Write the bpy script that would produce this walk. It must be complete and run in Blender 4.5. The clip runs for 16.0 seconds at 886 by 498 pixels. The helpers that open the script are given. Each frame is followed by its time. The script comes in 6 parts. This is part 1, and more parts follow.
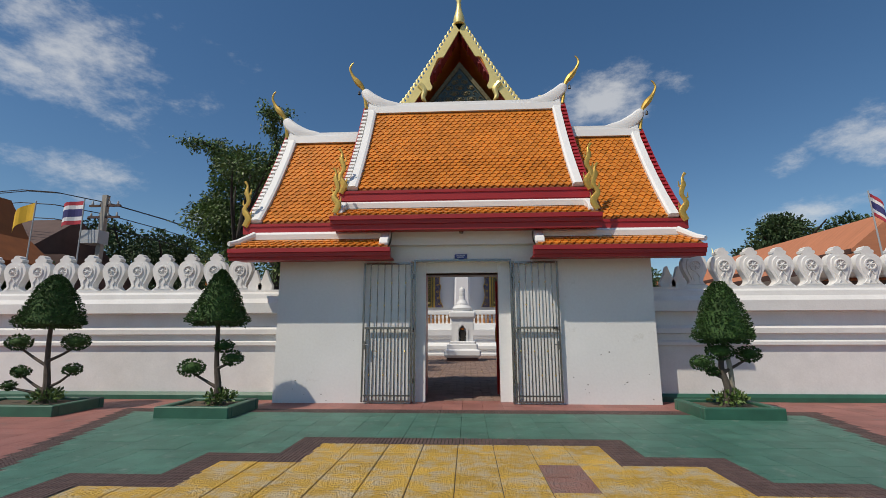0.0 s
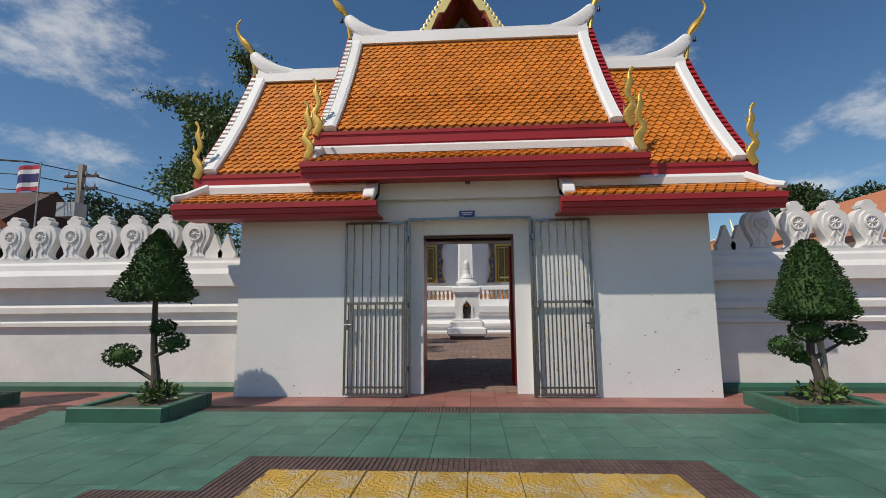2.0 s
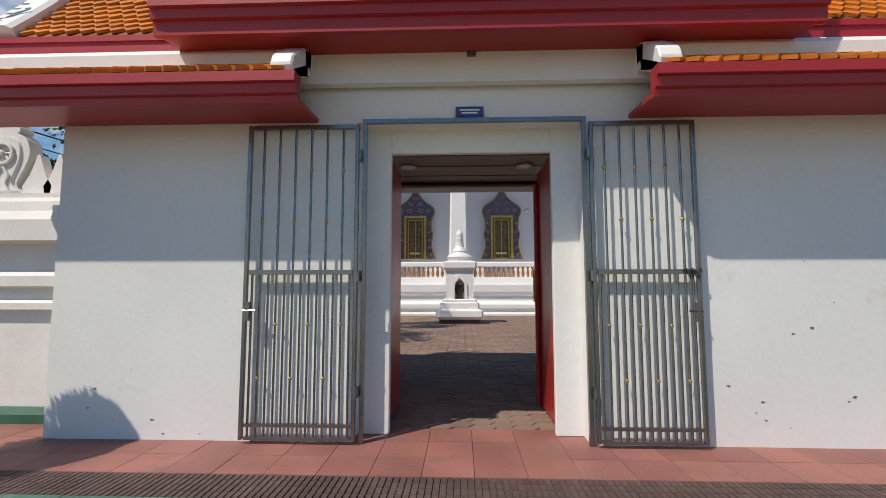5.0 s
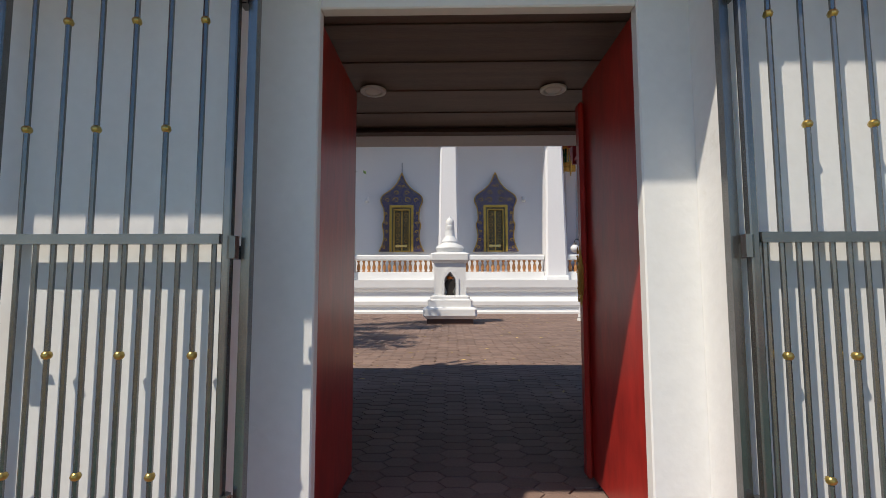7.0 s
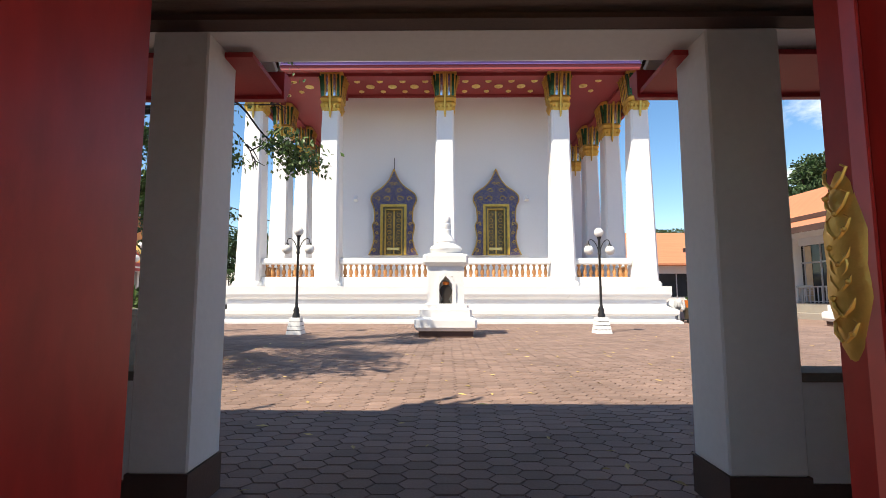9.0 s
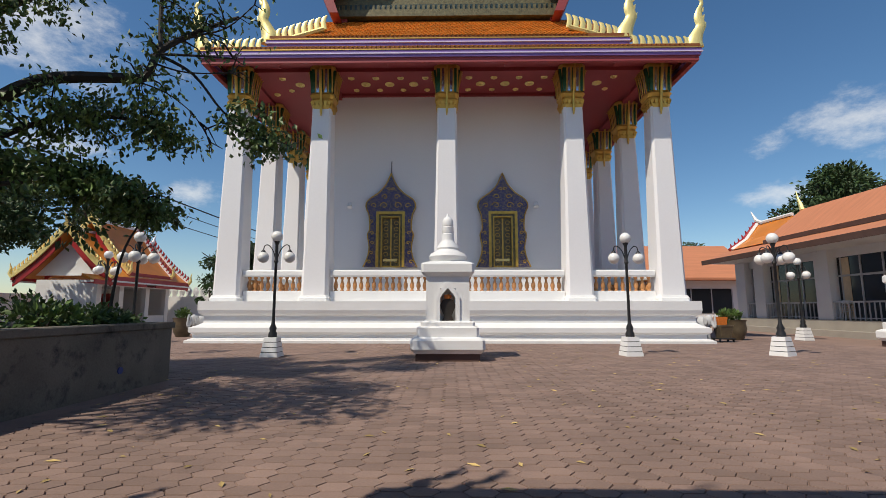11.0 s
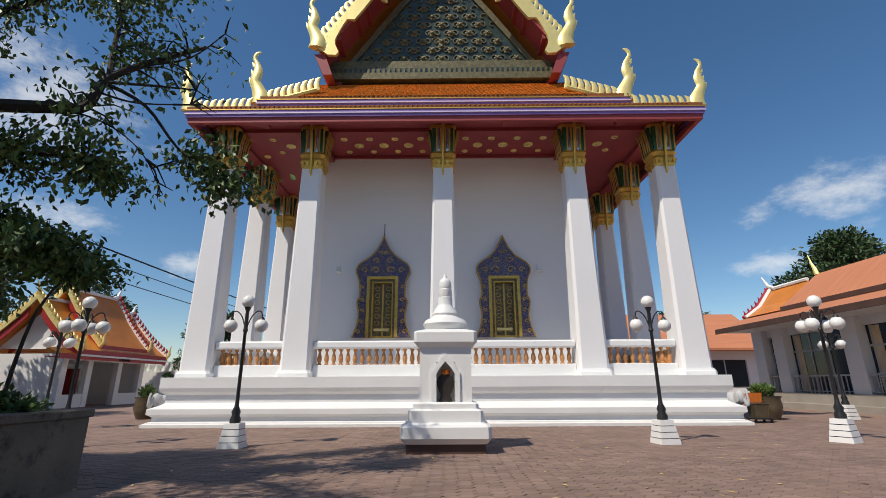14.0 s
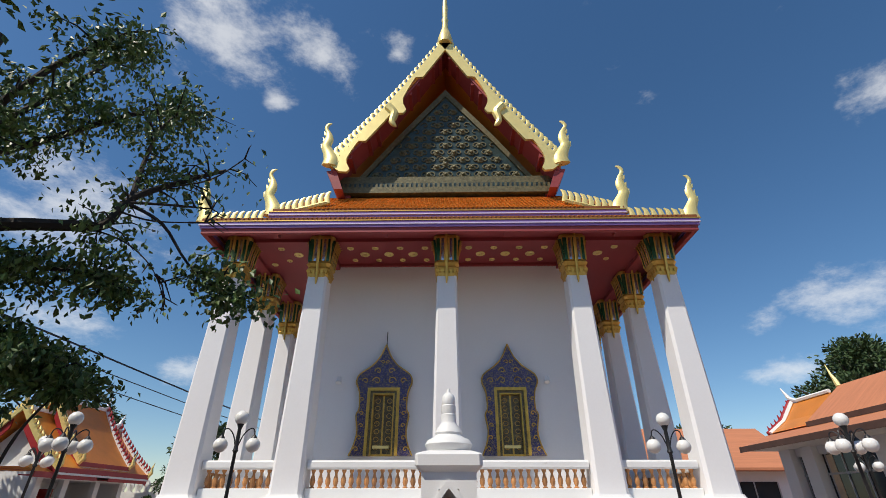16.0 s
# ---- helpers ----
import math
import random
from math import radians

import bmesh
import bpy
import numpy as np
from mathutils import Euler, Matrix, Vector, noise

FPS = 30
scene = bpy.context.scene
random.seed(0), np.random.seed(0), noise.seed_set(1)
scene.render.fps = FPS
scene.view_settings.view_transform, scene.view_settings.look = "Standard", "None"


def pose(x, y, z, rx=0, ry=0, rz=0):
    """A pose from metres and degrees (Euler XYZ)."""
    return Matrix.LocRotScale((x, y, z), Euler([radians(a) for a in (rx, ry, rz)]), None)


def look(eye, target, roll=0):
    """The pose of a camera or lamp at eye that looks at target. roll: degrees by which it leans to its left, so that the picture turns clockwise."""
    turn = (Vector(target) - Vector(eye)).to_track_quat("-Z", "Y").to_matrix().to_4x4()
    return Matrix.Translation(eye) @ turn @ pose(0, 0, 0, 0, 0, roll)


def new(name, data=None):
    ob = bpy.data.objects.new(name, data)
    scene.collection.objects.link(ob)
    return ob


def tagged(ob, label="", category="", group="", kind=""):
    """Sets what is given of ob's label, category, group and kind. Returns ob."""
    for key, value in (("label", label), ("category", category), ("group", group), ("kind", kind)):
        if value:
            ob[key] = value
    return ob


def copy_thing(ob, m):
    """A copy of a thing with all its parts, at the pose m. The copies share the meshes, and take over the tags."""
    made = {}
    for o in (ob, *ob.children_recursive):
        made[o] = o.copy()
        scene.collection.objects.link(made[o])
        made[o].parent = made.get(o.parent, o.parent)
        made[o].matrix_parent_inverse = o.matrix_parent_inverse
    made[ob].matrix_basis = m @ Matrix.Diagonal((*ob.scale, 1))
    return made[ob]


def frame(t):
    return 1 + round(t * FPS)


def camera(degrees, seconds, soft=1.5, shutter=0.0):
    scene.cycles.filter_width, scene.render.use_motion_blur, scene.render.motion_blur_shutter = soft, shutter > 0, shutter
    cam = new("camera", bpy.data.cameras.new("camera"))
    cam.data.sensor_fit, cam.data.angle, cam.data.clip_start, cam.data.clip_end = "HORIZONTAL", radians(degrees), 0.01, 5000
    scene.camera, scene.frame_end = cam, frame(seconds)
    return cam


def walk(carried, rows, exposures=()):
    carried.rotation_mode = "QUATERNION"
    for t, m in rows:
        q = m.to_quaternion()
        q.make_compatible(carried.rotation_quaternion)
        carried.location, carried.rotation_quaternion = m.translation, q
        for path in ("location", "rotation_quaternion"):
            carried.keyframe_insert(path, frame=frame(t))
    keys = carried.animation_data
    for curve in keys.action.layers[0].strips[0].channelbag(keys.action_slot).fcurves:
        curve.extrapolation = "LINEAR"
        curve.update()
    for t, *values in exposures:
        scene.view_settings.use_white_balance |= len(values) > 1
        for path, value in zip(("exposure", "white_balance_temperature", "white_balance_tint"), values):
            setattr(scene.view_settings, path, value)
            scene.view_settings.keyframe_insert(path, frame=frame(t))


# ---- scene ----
cam = camera(87.8, 16.0, soft=0.6)
METRES, EYE, TILT, LEAN, TURN = 15.0, 1.52, 0.0, 0.0, 3.0
ROWS = [
    (0.0, 0.0, 0.0, 0.0, 0.03, 10.32, 0.14),
    (0.5, -0.0009, 0.0344, 0.0001, 0.09, 9.69, 0.27),
    (1.0, 0.0008, 0.0703, -0.0006, 0.17, 8.89, 0.28),
    (1.5, 0.0003, 0.1067, -0.0006, 0.24, 8.09, 0.33),
    (2.0, 0.0011, 0.1461, -0.0012, 0.43, 7.55, 0.48),
    (2.5, 0.0003, 0.1855, -0.0011, 0.54, 7.11, 0.67),
    (3.0, -0.0, 0.226, -0.0011, 0.55, 6.65, 0.69),
    (3.5, 0.001, 0.2682, -0.0019, 0.47, 6.06, 0.41),
    (4.0, 0.0027, 0.3115, -0.0033, 0.13, 5.53, 0.23),
    (6.5, 0.0092, 0.5165, -0.0048, -1.87, 4.74, 0.02),
    (7.0, 0.0112, 0.5574, -0.0067, -2.03, 4.58, 0.09),
    (7.5, 0.0151, 0.5998, -0.0063, -2.15, 4.59, 0.08),
    (8.0, 0.018, 0.6402, -0.0068, -2.37, 4.68, 0.06),
    (8.5, 0.0191, 0.6795, -0.0063, -2.46, 4.91, 0.03),
    (9.0, 0.0226, 0.7172, -0.0071, -2.37, 5.43, -0.02),
    (11.5, 0.0306, 0.9025, -0.01, -2.12, 8.47, -0.02),
    (12.0, 0.0297, 0.9335, -0.0096, -2.42, 9.69, 0.05),
    (12.5, 0.032, 0.9608, -0.0106, -2.44, 10.6, 0.13),
    (13.0, 0.0331, 0.9769, -0.0084, -2.44, 11.85, 0.2),
    (13.5, 0.0332, 0.983, -0.0057, -2.5, 13.8, 0.23),
    (14.0, 0.0334, 0.9843, -0.0029, -2.55, 16.23, 0.29),
    (14.5, 0.0333, 0.9838, 0.0002, -2.48, 19.16, 0.4),
    (15.0, 0.0338, 0.9822, 0.0034, -2.29, 22.49, 0.35),
    (15.5, 0.0339, 0.981, 0.0058, -2.14, 25.89, 0.23),
    (16.0, 0.0339, 0.9802, 0.008, -2.15, 29.13, 0.01),
]
EXPOSURES = [(0.0, -0.22, 7150, 10), (3.0, -0.15, 7150, 10), (4.0, -0.04, 7150, 10), (6.5, 0.2, 7150, 10), (7.5, 0.12, 7150, 10), (8.0, 0.3, 7300, 10), (8.5, 0.82, 7600, 10), (9.0, 1.05, 7600, 10), (9.2, 1.0, 7300, 10), (11.3, 0.04, 7150, 10), (16.0, 0.12, 7000, 10)]
walk(cam, [(t, pose(0, 0, EYE, TILT, LEAN, TURN) @ pose(METRES * x, METRES * y, METRES * z, 90 + pitch, roll, yaw)) for t, x, y, z, yaw, pitch, roll in ROWS], EXPOSURES)

# ---- world, sun ----
SUN = Vector((0.55, 0.50, -1.0)).normalized()
world = bpy.data.worlds.new("sky")
scene.world = world
world.use_nodes = True
wn, wl = world.node_tree.nodes, world.node_tree.links
sky = wn.new("ShaderNodeTexSky")
sky.sky_type, sky.sun_disc = "NISHITA", False
sky.sun_elevation = math.asin(-SUN.z)
sky.sun_rotation = math.atan2(-SUN.x, -SUN.y)
sky.air_density, sky.dust_density, sky.ozone_density = 1.0, 0.25, 3.6
tc = wn.new("ShaderNodeTexCoord")
cm = wn.new("ShaderNodeMapping")
cm.inputs["Scale"].default_value = (1.6, 1.6, 3.0)
cm.inputs["Location"].default_value = (0.35, 0.2, 0.4)
cn = wn.new("ShaderNodeTexNoise")
cn.inputs["Scale"].default_value, cn.inputs["Detail"].default_value, cn.inputs["Roughness"].default_value = 5.5, 10, 0.66
cr = wn.new("ShaderNodeMapRange")
cr.interpolation_type = "SMOOTHSTEP"
cr.inputs["From Min"].default_value, cr.inputs["From Max"].default_value, cr.inputs["To Max"].default_value = 0.66, 1.02, 0.6
# drifting fair-weather clouds: direction, half width and half height
CLOUDS = [((-0.63, 0.64, 0.45), 0.24, 0.12), ((-0.645, 0.714, 0.268), 0.12, 0.05), ((0.273, 0.853, 0.445), 0.12, 0.065), ((0.65, 0.70, 0.30), 0.12, 0.06),
          ((0.39, 0.80, 0.46), 0.05, 0.03), ((0.556, 0.781, 0.284), 0.05, 0.03), ((-0.486, 0.847, 0.218), 0.07, 0.035), ((-0.38, 0.54, 0.75), 0.16, 0.12),
          ((-0.24, 0.59, 0.77), 0.11, 0.07), ((0.67, 0.51, 0.55), 0.07, 0.06), ((-0.10, 0.61, 0.786), 0.045, 0.045), ((-0.334, 0.638, 0.694), 0.045, 0.03),
          ((0.579, 0.79, 0.201), 0.09, 0.03), ((0.2, -0.8, 0.5), 0.3, 0.12), ((-0.7, -0.4, 0.5), 0.25, 0.1), ((0.8, -0.1, 0.6), 0.2, 0.1)]
cover = None
for c, wide, high in CLOUDS:
    off = wn.new("ShaderNodeVectorMath")
    off.operation = "SUBTRACT"
    off.inputs[1].default_value = Vector(c).normalized()
    scl = wn.new("ShaderNodeVectorMath")
    scl.operation = "MULTIPLY"
    scl.inputs[1].default_value = (1 / wide, 1 / wide, 1 / high)
    far = wn.new("ShaderNodeVectorMath")
    far.operation = "LENGTH"
    near = wn.new("ShaderNodeMapRange")
    near.inputs["From Min"].default_value, near.inputs["From Max"].default_value, near.inputs["To Min"].default_value, near.inputs["To Max"].default_value = 0.0, 1.3, 0.42, 0.0
    wl.new(tc.outputs["Generated"], off.inputs[0])
    wl.new(off.outputs[0], scl.inputs[0])
    wl.new(scl.outputs[0], far.inputs[0])
    wl.new(far.outputs["Value"], near.inputs["Value"])
    if cover is None:
        cover = near.outputs[0]
    else:
        most = wn.new("ShaderNodeMath")
        most.operation = "MAXIMUM"
        wl.new(cover, most.inputs[0])
        wl.new(near.outputs[0], most.inputs[1])
        cover = most.outputs[0]
puff = wn.new("ShaderNodeMath")
puff.operation = "ADD"
wl.new(cover, puff.inputs[0])
cx = wn.new("ShaderNodeMixRGB")
cx.inputs[2].default_value = (7.5, 7.8, 8.2, 1)
wl.new(tc.outputs["Generated"], cm.inputs["Vector"])
wl.new(cm.outputs[0], cn.inputs["Vector"])
wl.new(cn.outputs["Fac"], puff.inputs[1])
wl.new(puff.outputs[0], cr.inputs["Value"])
wl.new(cr.outputs[0], cx.inputs[0])
deep = wn.new("ShaderNodeHueSaturation")
deep.inputs["Saturation"].default_value, deep.inputs["Value"].default_value = 1.2, 0.95
wl.new(sky.outputs[0], deep.inputs["Color"])
wl.new(deep.outputs[0], cx.inputs[1])
wl.new(cx.outputs[0], wn["Background"].inputs["Color"])
wn["Background"].inputs["Strength"].default_value = 0.115
sun = new("sun", bpy.data.lights.new("sun", "SUN"))
sun.data.energy, sun.data.angle, sun.data.color = 3.7, radians(0.6), (1.0, 0.95, 0.87)
sun.matrix_world = look((0, 0, 30), Vector((0, 0, 30)) + SUN)


# ---- materials ----
def mat(name, color, rough=0.6, metal=0.0, var=0.18, scale=1.5, bump=0.15, fine=60.0, dirt=None, dirt_at=0.62, island=0.0, piece=0.0, stretch=(1, 1, 1)):
    """A surface with broad mottling, fine grain, an optional stain colour and a shift of tone from piece to piece."""
    m = bpy.data.materials.new(name)
    m.use_nodes = True
    n, l = m.node_tree.nodes, m.node_tree.links
    b = n["Principled BSDF"]
    b.inputs["Roughness"].default_value, b.inputs["Metallic"].default_value = rough, metal
    co = n.new("ShaderNodeNewGeometry")
    mp = n.new("ShaderNodeMapping")
    mp.inputs["Scale"].default_value = stretch
    l.new(co.outputs["Position"], mp.inputs["Vector"])
    big, small = n.new("ShaderNodeTexNoise"), n.new("ShaderNodeTexNoise")
    for t, s, d in ((big, scale, 6), (small, fine, 3)):
        t.inputs["Scale"].default_value, t.inputs["Detail"].default_value = s, d
        l.new(mp.outputs[0], t.inputs["Vector"])
    add = n.new("ShaderNodeMath")
    add.operation = "MULTIPLY_ADD"
    add.inputs[1].default_value = 0.5
    l.new(small.outputs["Fac"], add.inputs[0])
    l.new(big.outputs["Fac"], add.inputs[2])
    r = n.new("ShaderNodeMapRange")
    r.inputs["From Min"].default_value, r.inputs["From Max"].default_value = 0.45, 1.05
    r.inputs["To Min"].default_value, r.inputs["To Max"].default_value = 1 - var, 1 + var
    l.new(add.outputs[0], r.inputs["Value"])
    value = r.outputs[0]
    for source, amount in ((co.outputs["Random Per Island"], island), (None, piece)):
        if amount:
            if source is None:
                source = n.new("ShaderNodeObjectInfo").outputs["Random"]
            k = n.new("ShaderNodeMapRange")
            k.inputs["To Min"].default_value, k.inputs["To Max"].default_value = 1 - amount, 1 + amount
            l.new(source, k.inputs["Value"])
            mu = n.new("ShaderNodeMath")
            mu.operation = "MULTIPLY"
            l.new(k.outputs[0], mu.inputs[0])
            l.new(value, mu.inputs[1])
            value = mu.outputs[0]
    hsv = n.new("ShaderNodeHueSaturation")
    hsv.inputs["Color"].default_value = (*color, 1)
    l.new(value, hsv.inputs["Value"])
    out = hsv.outputs[0]
    if dirt:
        dn = n.new("ShaderNodeTexNoise")
        dn.inputs["Scale"].default_value, dn.inputs["Detail"].default_value, dn.inputs["Roughness"].default_value = scale * 1.7, 9, 0.7
        l.new(mp.outputs[0], dn.inputs["Vector"])
        dr = n.new("ShaderNodeMapRange")
        dr.inputs["From Min"].default_value, dr.inputs["From Max"].default_value = dirt_at, dirt_at + 0.14
        l.new(dn.outputs["Fac"], dr.inputs["Value"])
        mx = n.new("ShaderNodeMixRGB")
        mx.inputs[2].default_value = (*dirt, 1)
        l.new(dr.outputs[0], mx.inputs[0])
        l.new(out, mx.inputs[1])
        out = mx.outputs[0]
    l.new(out, b.inputs["Base Color"])
    if bump:
        bp = n.new("ShaderNodeBump")
        bp.inputs["Strength"].default_value, bp.inputs["Distance"].default_value = bump, 0.02
        l.new(add.outputs[0], bp.inputs["Height"])
        l.new(bp.outputs[0], b.inputs["Normal"])
    return m


WHITE = mat("white_paint", (0.78, 0.78, 0.77), 0.55, var=0.05, scale=0.8, bump=0.08, fine=30, dirt=(0.58, 0.56, 0.52), dirt_at=0.66)
WALLWHITE = mat("lime_wash", (0.76, 0.76, 0.75), 0.7, var=0.06, scale=0.7, bump=0.2, fine=18, dirt=(0.56, 0.54, 0.50), dirt_at=0.64)
OLDWHITE = mat("aged_white", (0.74, 0.73, 0.71), 0.8, var=0.08, scale=2.2, bump=0.25, fine=26, dirt=(0.34, 0.33, 0.31), dirt_at=0.68)
HALLWHITE = mat("hall_plaster", (0.79, 0.78, 0.785), 0.7, var=0.03, scale=0.3, bump=0.06, fine=12)
RED = mat("red_enamel", (0.36, 0.02, 0.025), 0.45, var=0.14, scale=1.2, bump=0.08)
DOORRED = mat("door_red", (0.37, 0.026, 0.02), 0.33, var=0.42, scale=1.6, bump=0.1, fine=9, stretch=(1.6, 1.6, 0.6), dirt=(0.28, 0.02, 0.018), dirt_at=0.56)
SOFFIT = mat("soffit_red", (0.30, 0.045, 0.05), 0.6, var=0.08, scale=0.5, bump=0.05)
TILE = mat("glazed_tile", (0.62, 0.21, 0.028), 0.42, var=0.16, scale=0.9, bump=0.05, island=0.16, dirt=(0.36, 0.13, 0.03), dirt_at=0.66)
TILEP = mat("glazed_tile_piece", (0.62, 0.21, 0.028), 0.42, var=0.16, scale=0.9, bump=0.05, piece=0.16, dirt=(0.36, 0.13, 0.03), dirt_at=0.66)
TILEBED = mat("tile_bed", (0.23, 0.07, 0.015), 0.8, var=0.2)
GOLD = mat("gold_leaf", (0.66, 0.42, 0.10), 0.42, 0.7, var=0.16, scale=4, bump=0.25, fine=45)
PALEGOLD = mat("pale_gold", (0.85, 0.70, 0.28), 0.42, 0.35, var=0.1, scale=2, bump=0.15, fine=30)
PURPLE = mat("purple_trim", (0.22, 0.12, 0.36), 0.5, var=0.1)
LILAC = mat("lilac_trim", (0.62, 0.55, 0.74), 0.5, var=0.06)
DARKWOOD = mat("ceiling_wood", (0.13, 0.085, 0.062), 0.5, var=0.3, scale=2, bump=0.2, fine=40, stretch=(0.3, 4, 4), island=0.15)
STEEL = mat("brushed_steel", (0.21, 0.205, 0.2), 0.26, 0.85, var=0.15, scale=6, bump=0.05)
BRASS = mat("brass_ball", (0.55, 0.38, 0.12), 0.3, 0.9, var=0.1, bump=0)
BLACK = mat("black_iron", (0.025, 0.025, 0.027), 0.45, 0.3, var=0.2, bump=0.05)
BROWN = mat("brown_skirting", (0.085, 0.045, 0.035), 0.7, var=0.25)
GREENK = mat("green_kerb_paint", (0.03, 0.115, 0.075), 0.45, var=0.25, scale=3, dirt=(0.16, 0.17, 0.13), dirt_at=0.66)
SOIL = mat("soil", (0.10, 0.08, 0.055), 0.95, var=0.4, scale=9, bump=0.8)
CONCRETE = mat("stained_concrete", (0.17, 0.15, 0.12), 0.9, var=0.3, scale=1.4, bump=0.4, fine=35, dirt=(0.05, 0.048, 0.042), dirt_at=0.52)
GROUND = mat("bare_ground", (0.24, 0.2, 0.16), 0.95, var=0.2, scale=0.3, bump=0.3)


# ---- mesh helpers ----
def part(name, bm, material, parent=None, label="", smooth=False, bevel=0.0):
    """Links a bmesh as one mesh object under a thing or a part."""
    if bevel:
        bmesh.ops.bevel(bm, geom=bm.edges[:], offset=bevel, segments=1, affect="EDGES")
    bmesh.ops.recalc_face_normals(bm, faces=bm.faces[:])
    me = bpy.data.meshes.new(name)
    bm.to_mesh(me)
    bm.free()
    for mt in (material if isinstance(material, (list, tuple)) else [material]):
        me.materials.append(mt)
    if smooth:
        me.polygons.foreach_set("use_smooth", [True] * len(me.polygons))
        me.set_sharp_from_angle(angle=radians(40))
    ob = new(name, me)
    ob.parent = parent
    if label:
        tagged(ob, label)
    return ob


def thing(name, at, label, category, group="", kind="", rz=0):
    ob = new(name)
    ob.empty_display_size = 0.1
    ob.matrix_basis = pose(*at, 0, 0, rz)
    return tagged(ob, label, category, group, kind)


def box(x0, y0, z0, x1, y1, z1, bm=None):
    bm = bm or bmesh.new()
    r = bmesh.ops.create_cube(bm, size=1)
    bmesh.ops.transform(bm, verts=r["verts"], matrix=Matrix.Translation(((x0 + x1) / 2, (y0 + y1) / 2, (z0 + z1) / 2)) @ Matrix.Diagonal((x1 - x0, y1 - y0, z1 - z0, 1)))
    return bm


def loft(rings, bm=None, closed=True, caps=True):
    """Joins rings of equal count into one skin."""
    bm = bm or bmesh.new()
    vs = [[bm.verts.new(p) for p in ring] for ring in rings]
    n = len(vs[0])
    for a, b in zip(vs, vs[1:]):
        for i in range(n if closed else n - 1):
            j = (i + 1) % n
            bm.faces.new((a[i], a[j], b[j], b[i]))
    if caps and closed:
        bm.faces.new(vs[0][::-1])
        bm.faces.new(vs[-1])
    return bm


def lathe(profile, n=16, at=(0, 0, 0), bm=None, power=1.0):
    return loft([[(at[0] + r * math.cos(2 * math.pi * i / n), at[1] + r * math.sin(2 * math.pi * i / n), at[2] + z) for i in range(n)] for r, z in profile], bm)


def squares(profile, at=(0, 0, 0), bm=None, cut=0.0):
    """Stacked square sections (half width, z); cut chamfers the corners."""
    rings = []
    for r, z in profile:
        c = r * cut
        if cut:
            ring = [(r, r - c), (r - c, r), (-r + c, r), (-r, r - c), (-r, -r + c), (-r + c, -r), (r - c, -r), (r, -r + c)]
        else:
            ring = [(r, r), (-r, r), (-r, -r), (r, -r)]
        rings.append([(at[0] + x, at[1] + y, at[2] + z) for x, y in ring])
    return loft(rings, bm)


def tube(points, radii, n=8, bm=None, flat=1.0):
    """A tapered tube along points; flat squeezes it across its side axis."""
    pts = [Vector(p) for p in points]
    rings = []
    side = None
    for i, p in enumerate(pts):
        d = (pts[min(i + 1, len(pts) - 1)] - pts[max(i - 1, 0)]).normalized()
        if side is None:
            side = d.orthogonal().normalized() if abs(d.y) > 0.7 else (Vector((0, 1, 0)) - d * d.y).normalized()
        else:
            side = (side - d * side.dot(d)).normalized()
        up = d.cross(side)
        r = radii[i] if isinstance(radii, (list, tuple)) else radii
        rings.append([p + side * (r * flat * math.cos(2 * math.pi * k / n)) + up * (r * math.sin(2 * math.pi * k / n)) for k in range(n)])
    return loft(rings, bm)


def extrude_x(outline, x0, x1, bm=None):
    """Extrudes an outline of (y, z) along x."""
    return loft([[(x, y, z) for y, z in outline] for x in (x0, x1)], bm)


def extrude_y(outline, y0, y1, bm=None):
    """Extrudes an outline of (x, z) along y."""
    return loft([[(x, y, z) for x, z in outline] for y in (y0, y1)], bm)


def smooth_line(pts, n=6):
    """Catmull-Rom through points."""
    out = []
    for i in range(len(pts) - 1):
        p = [Vector(pts[max(0, min(len(pts) - 1, i + k))]) for k in (-1, 0, 1, 2)]
        for s in range(n):
            t = s / n
            out.append(0.5 * (2 * p[1] + (p[2] - p[0]) * t + (2 * p[0] - 5 * p[1] + 4 * p[2] - p[3]) * t * t + (3 * p[1] - p[0] - 3 * p[2] + p[3]) * t ** 3))
    out.append(Vector(pts[-1]))
    return out


def raw(name, verts, faces, material, parent=None, kind=""):
    me = bpy.data.meshes.new(name)
    me.from_pydata(verts, [], faces)
    me.materials.append(material)
    ob = new(name, me)
    ob.parent = parent
    if kind:
        ob["kind"] = kind
    return ob


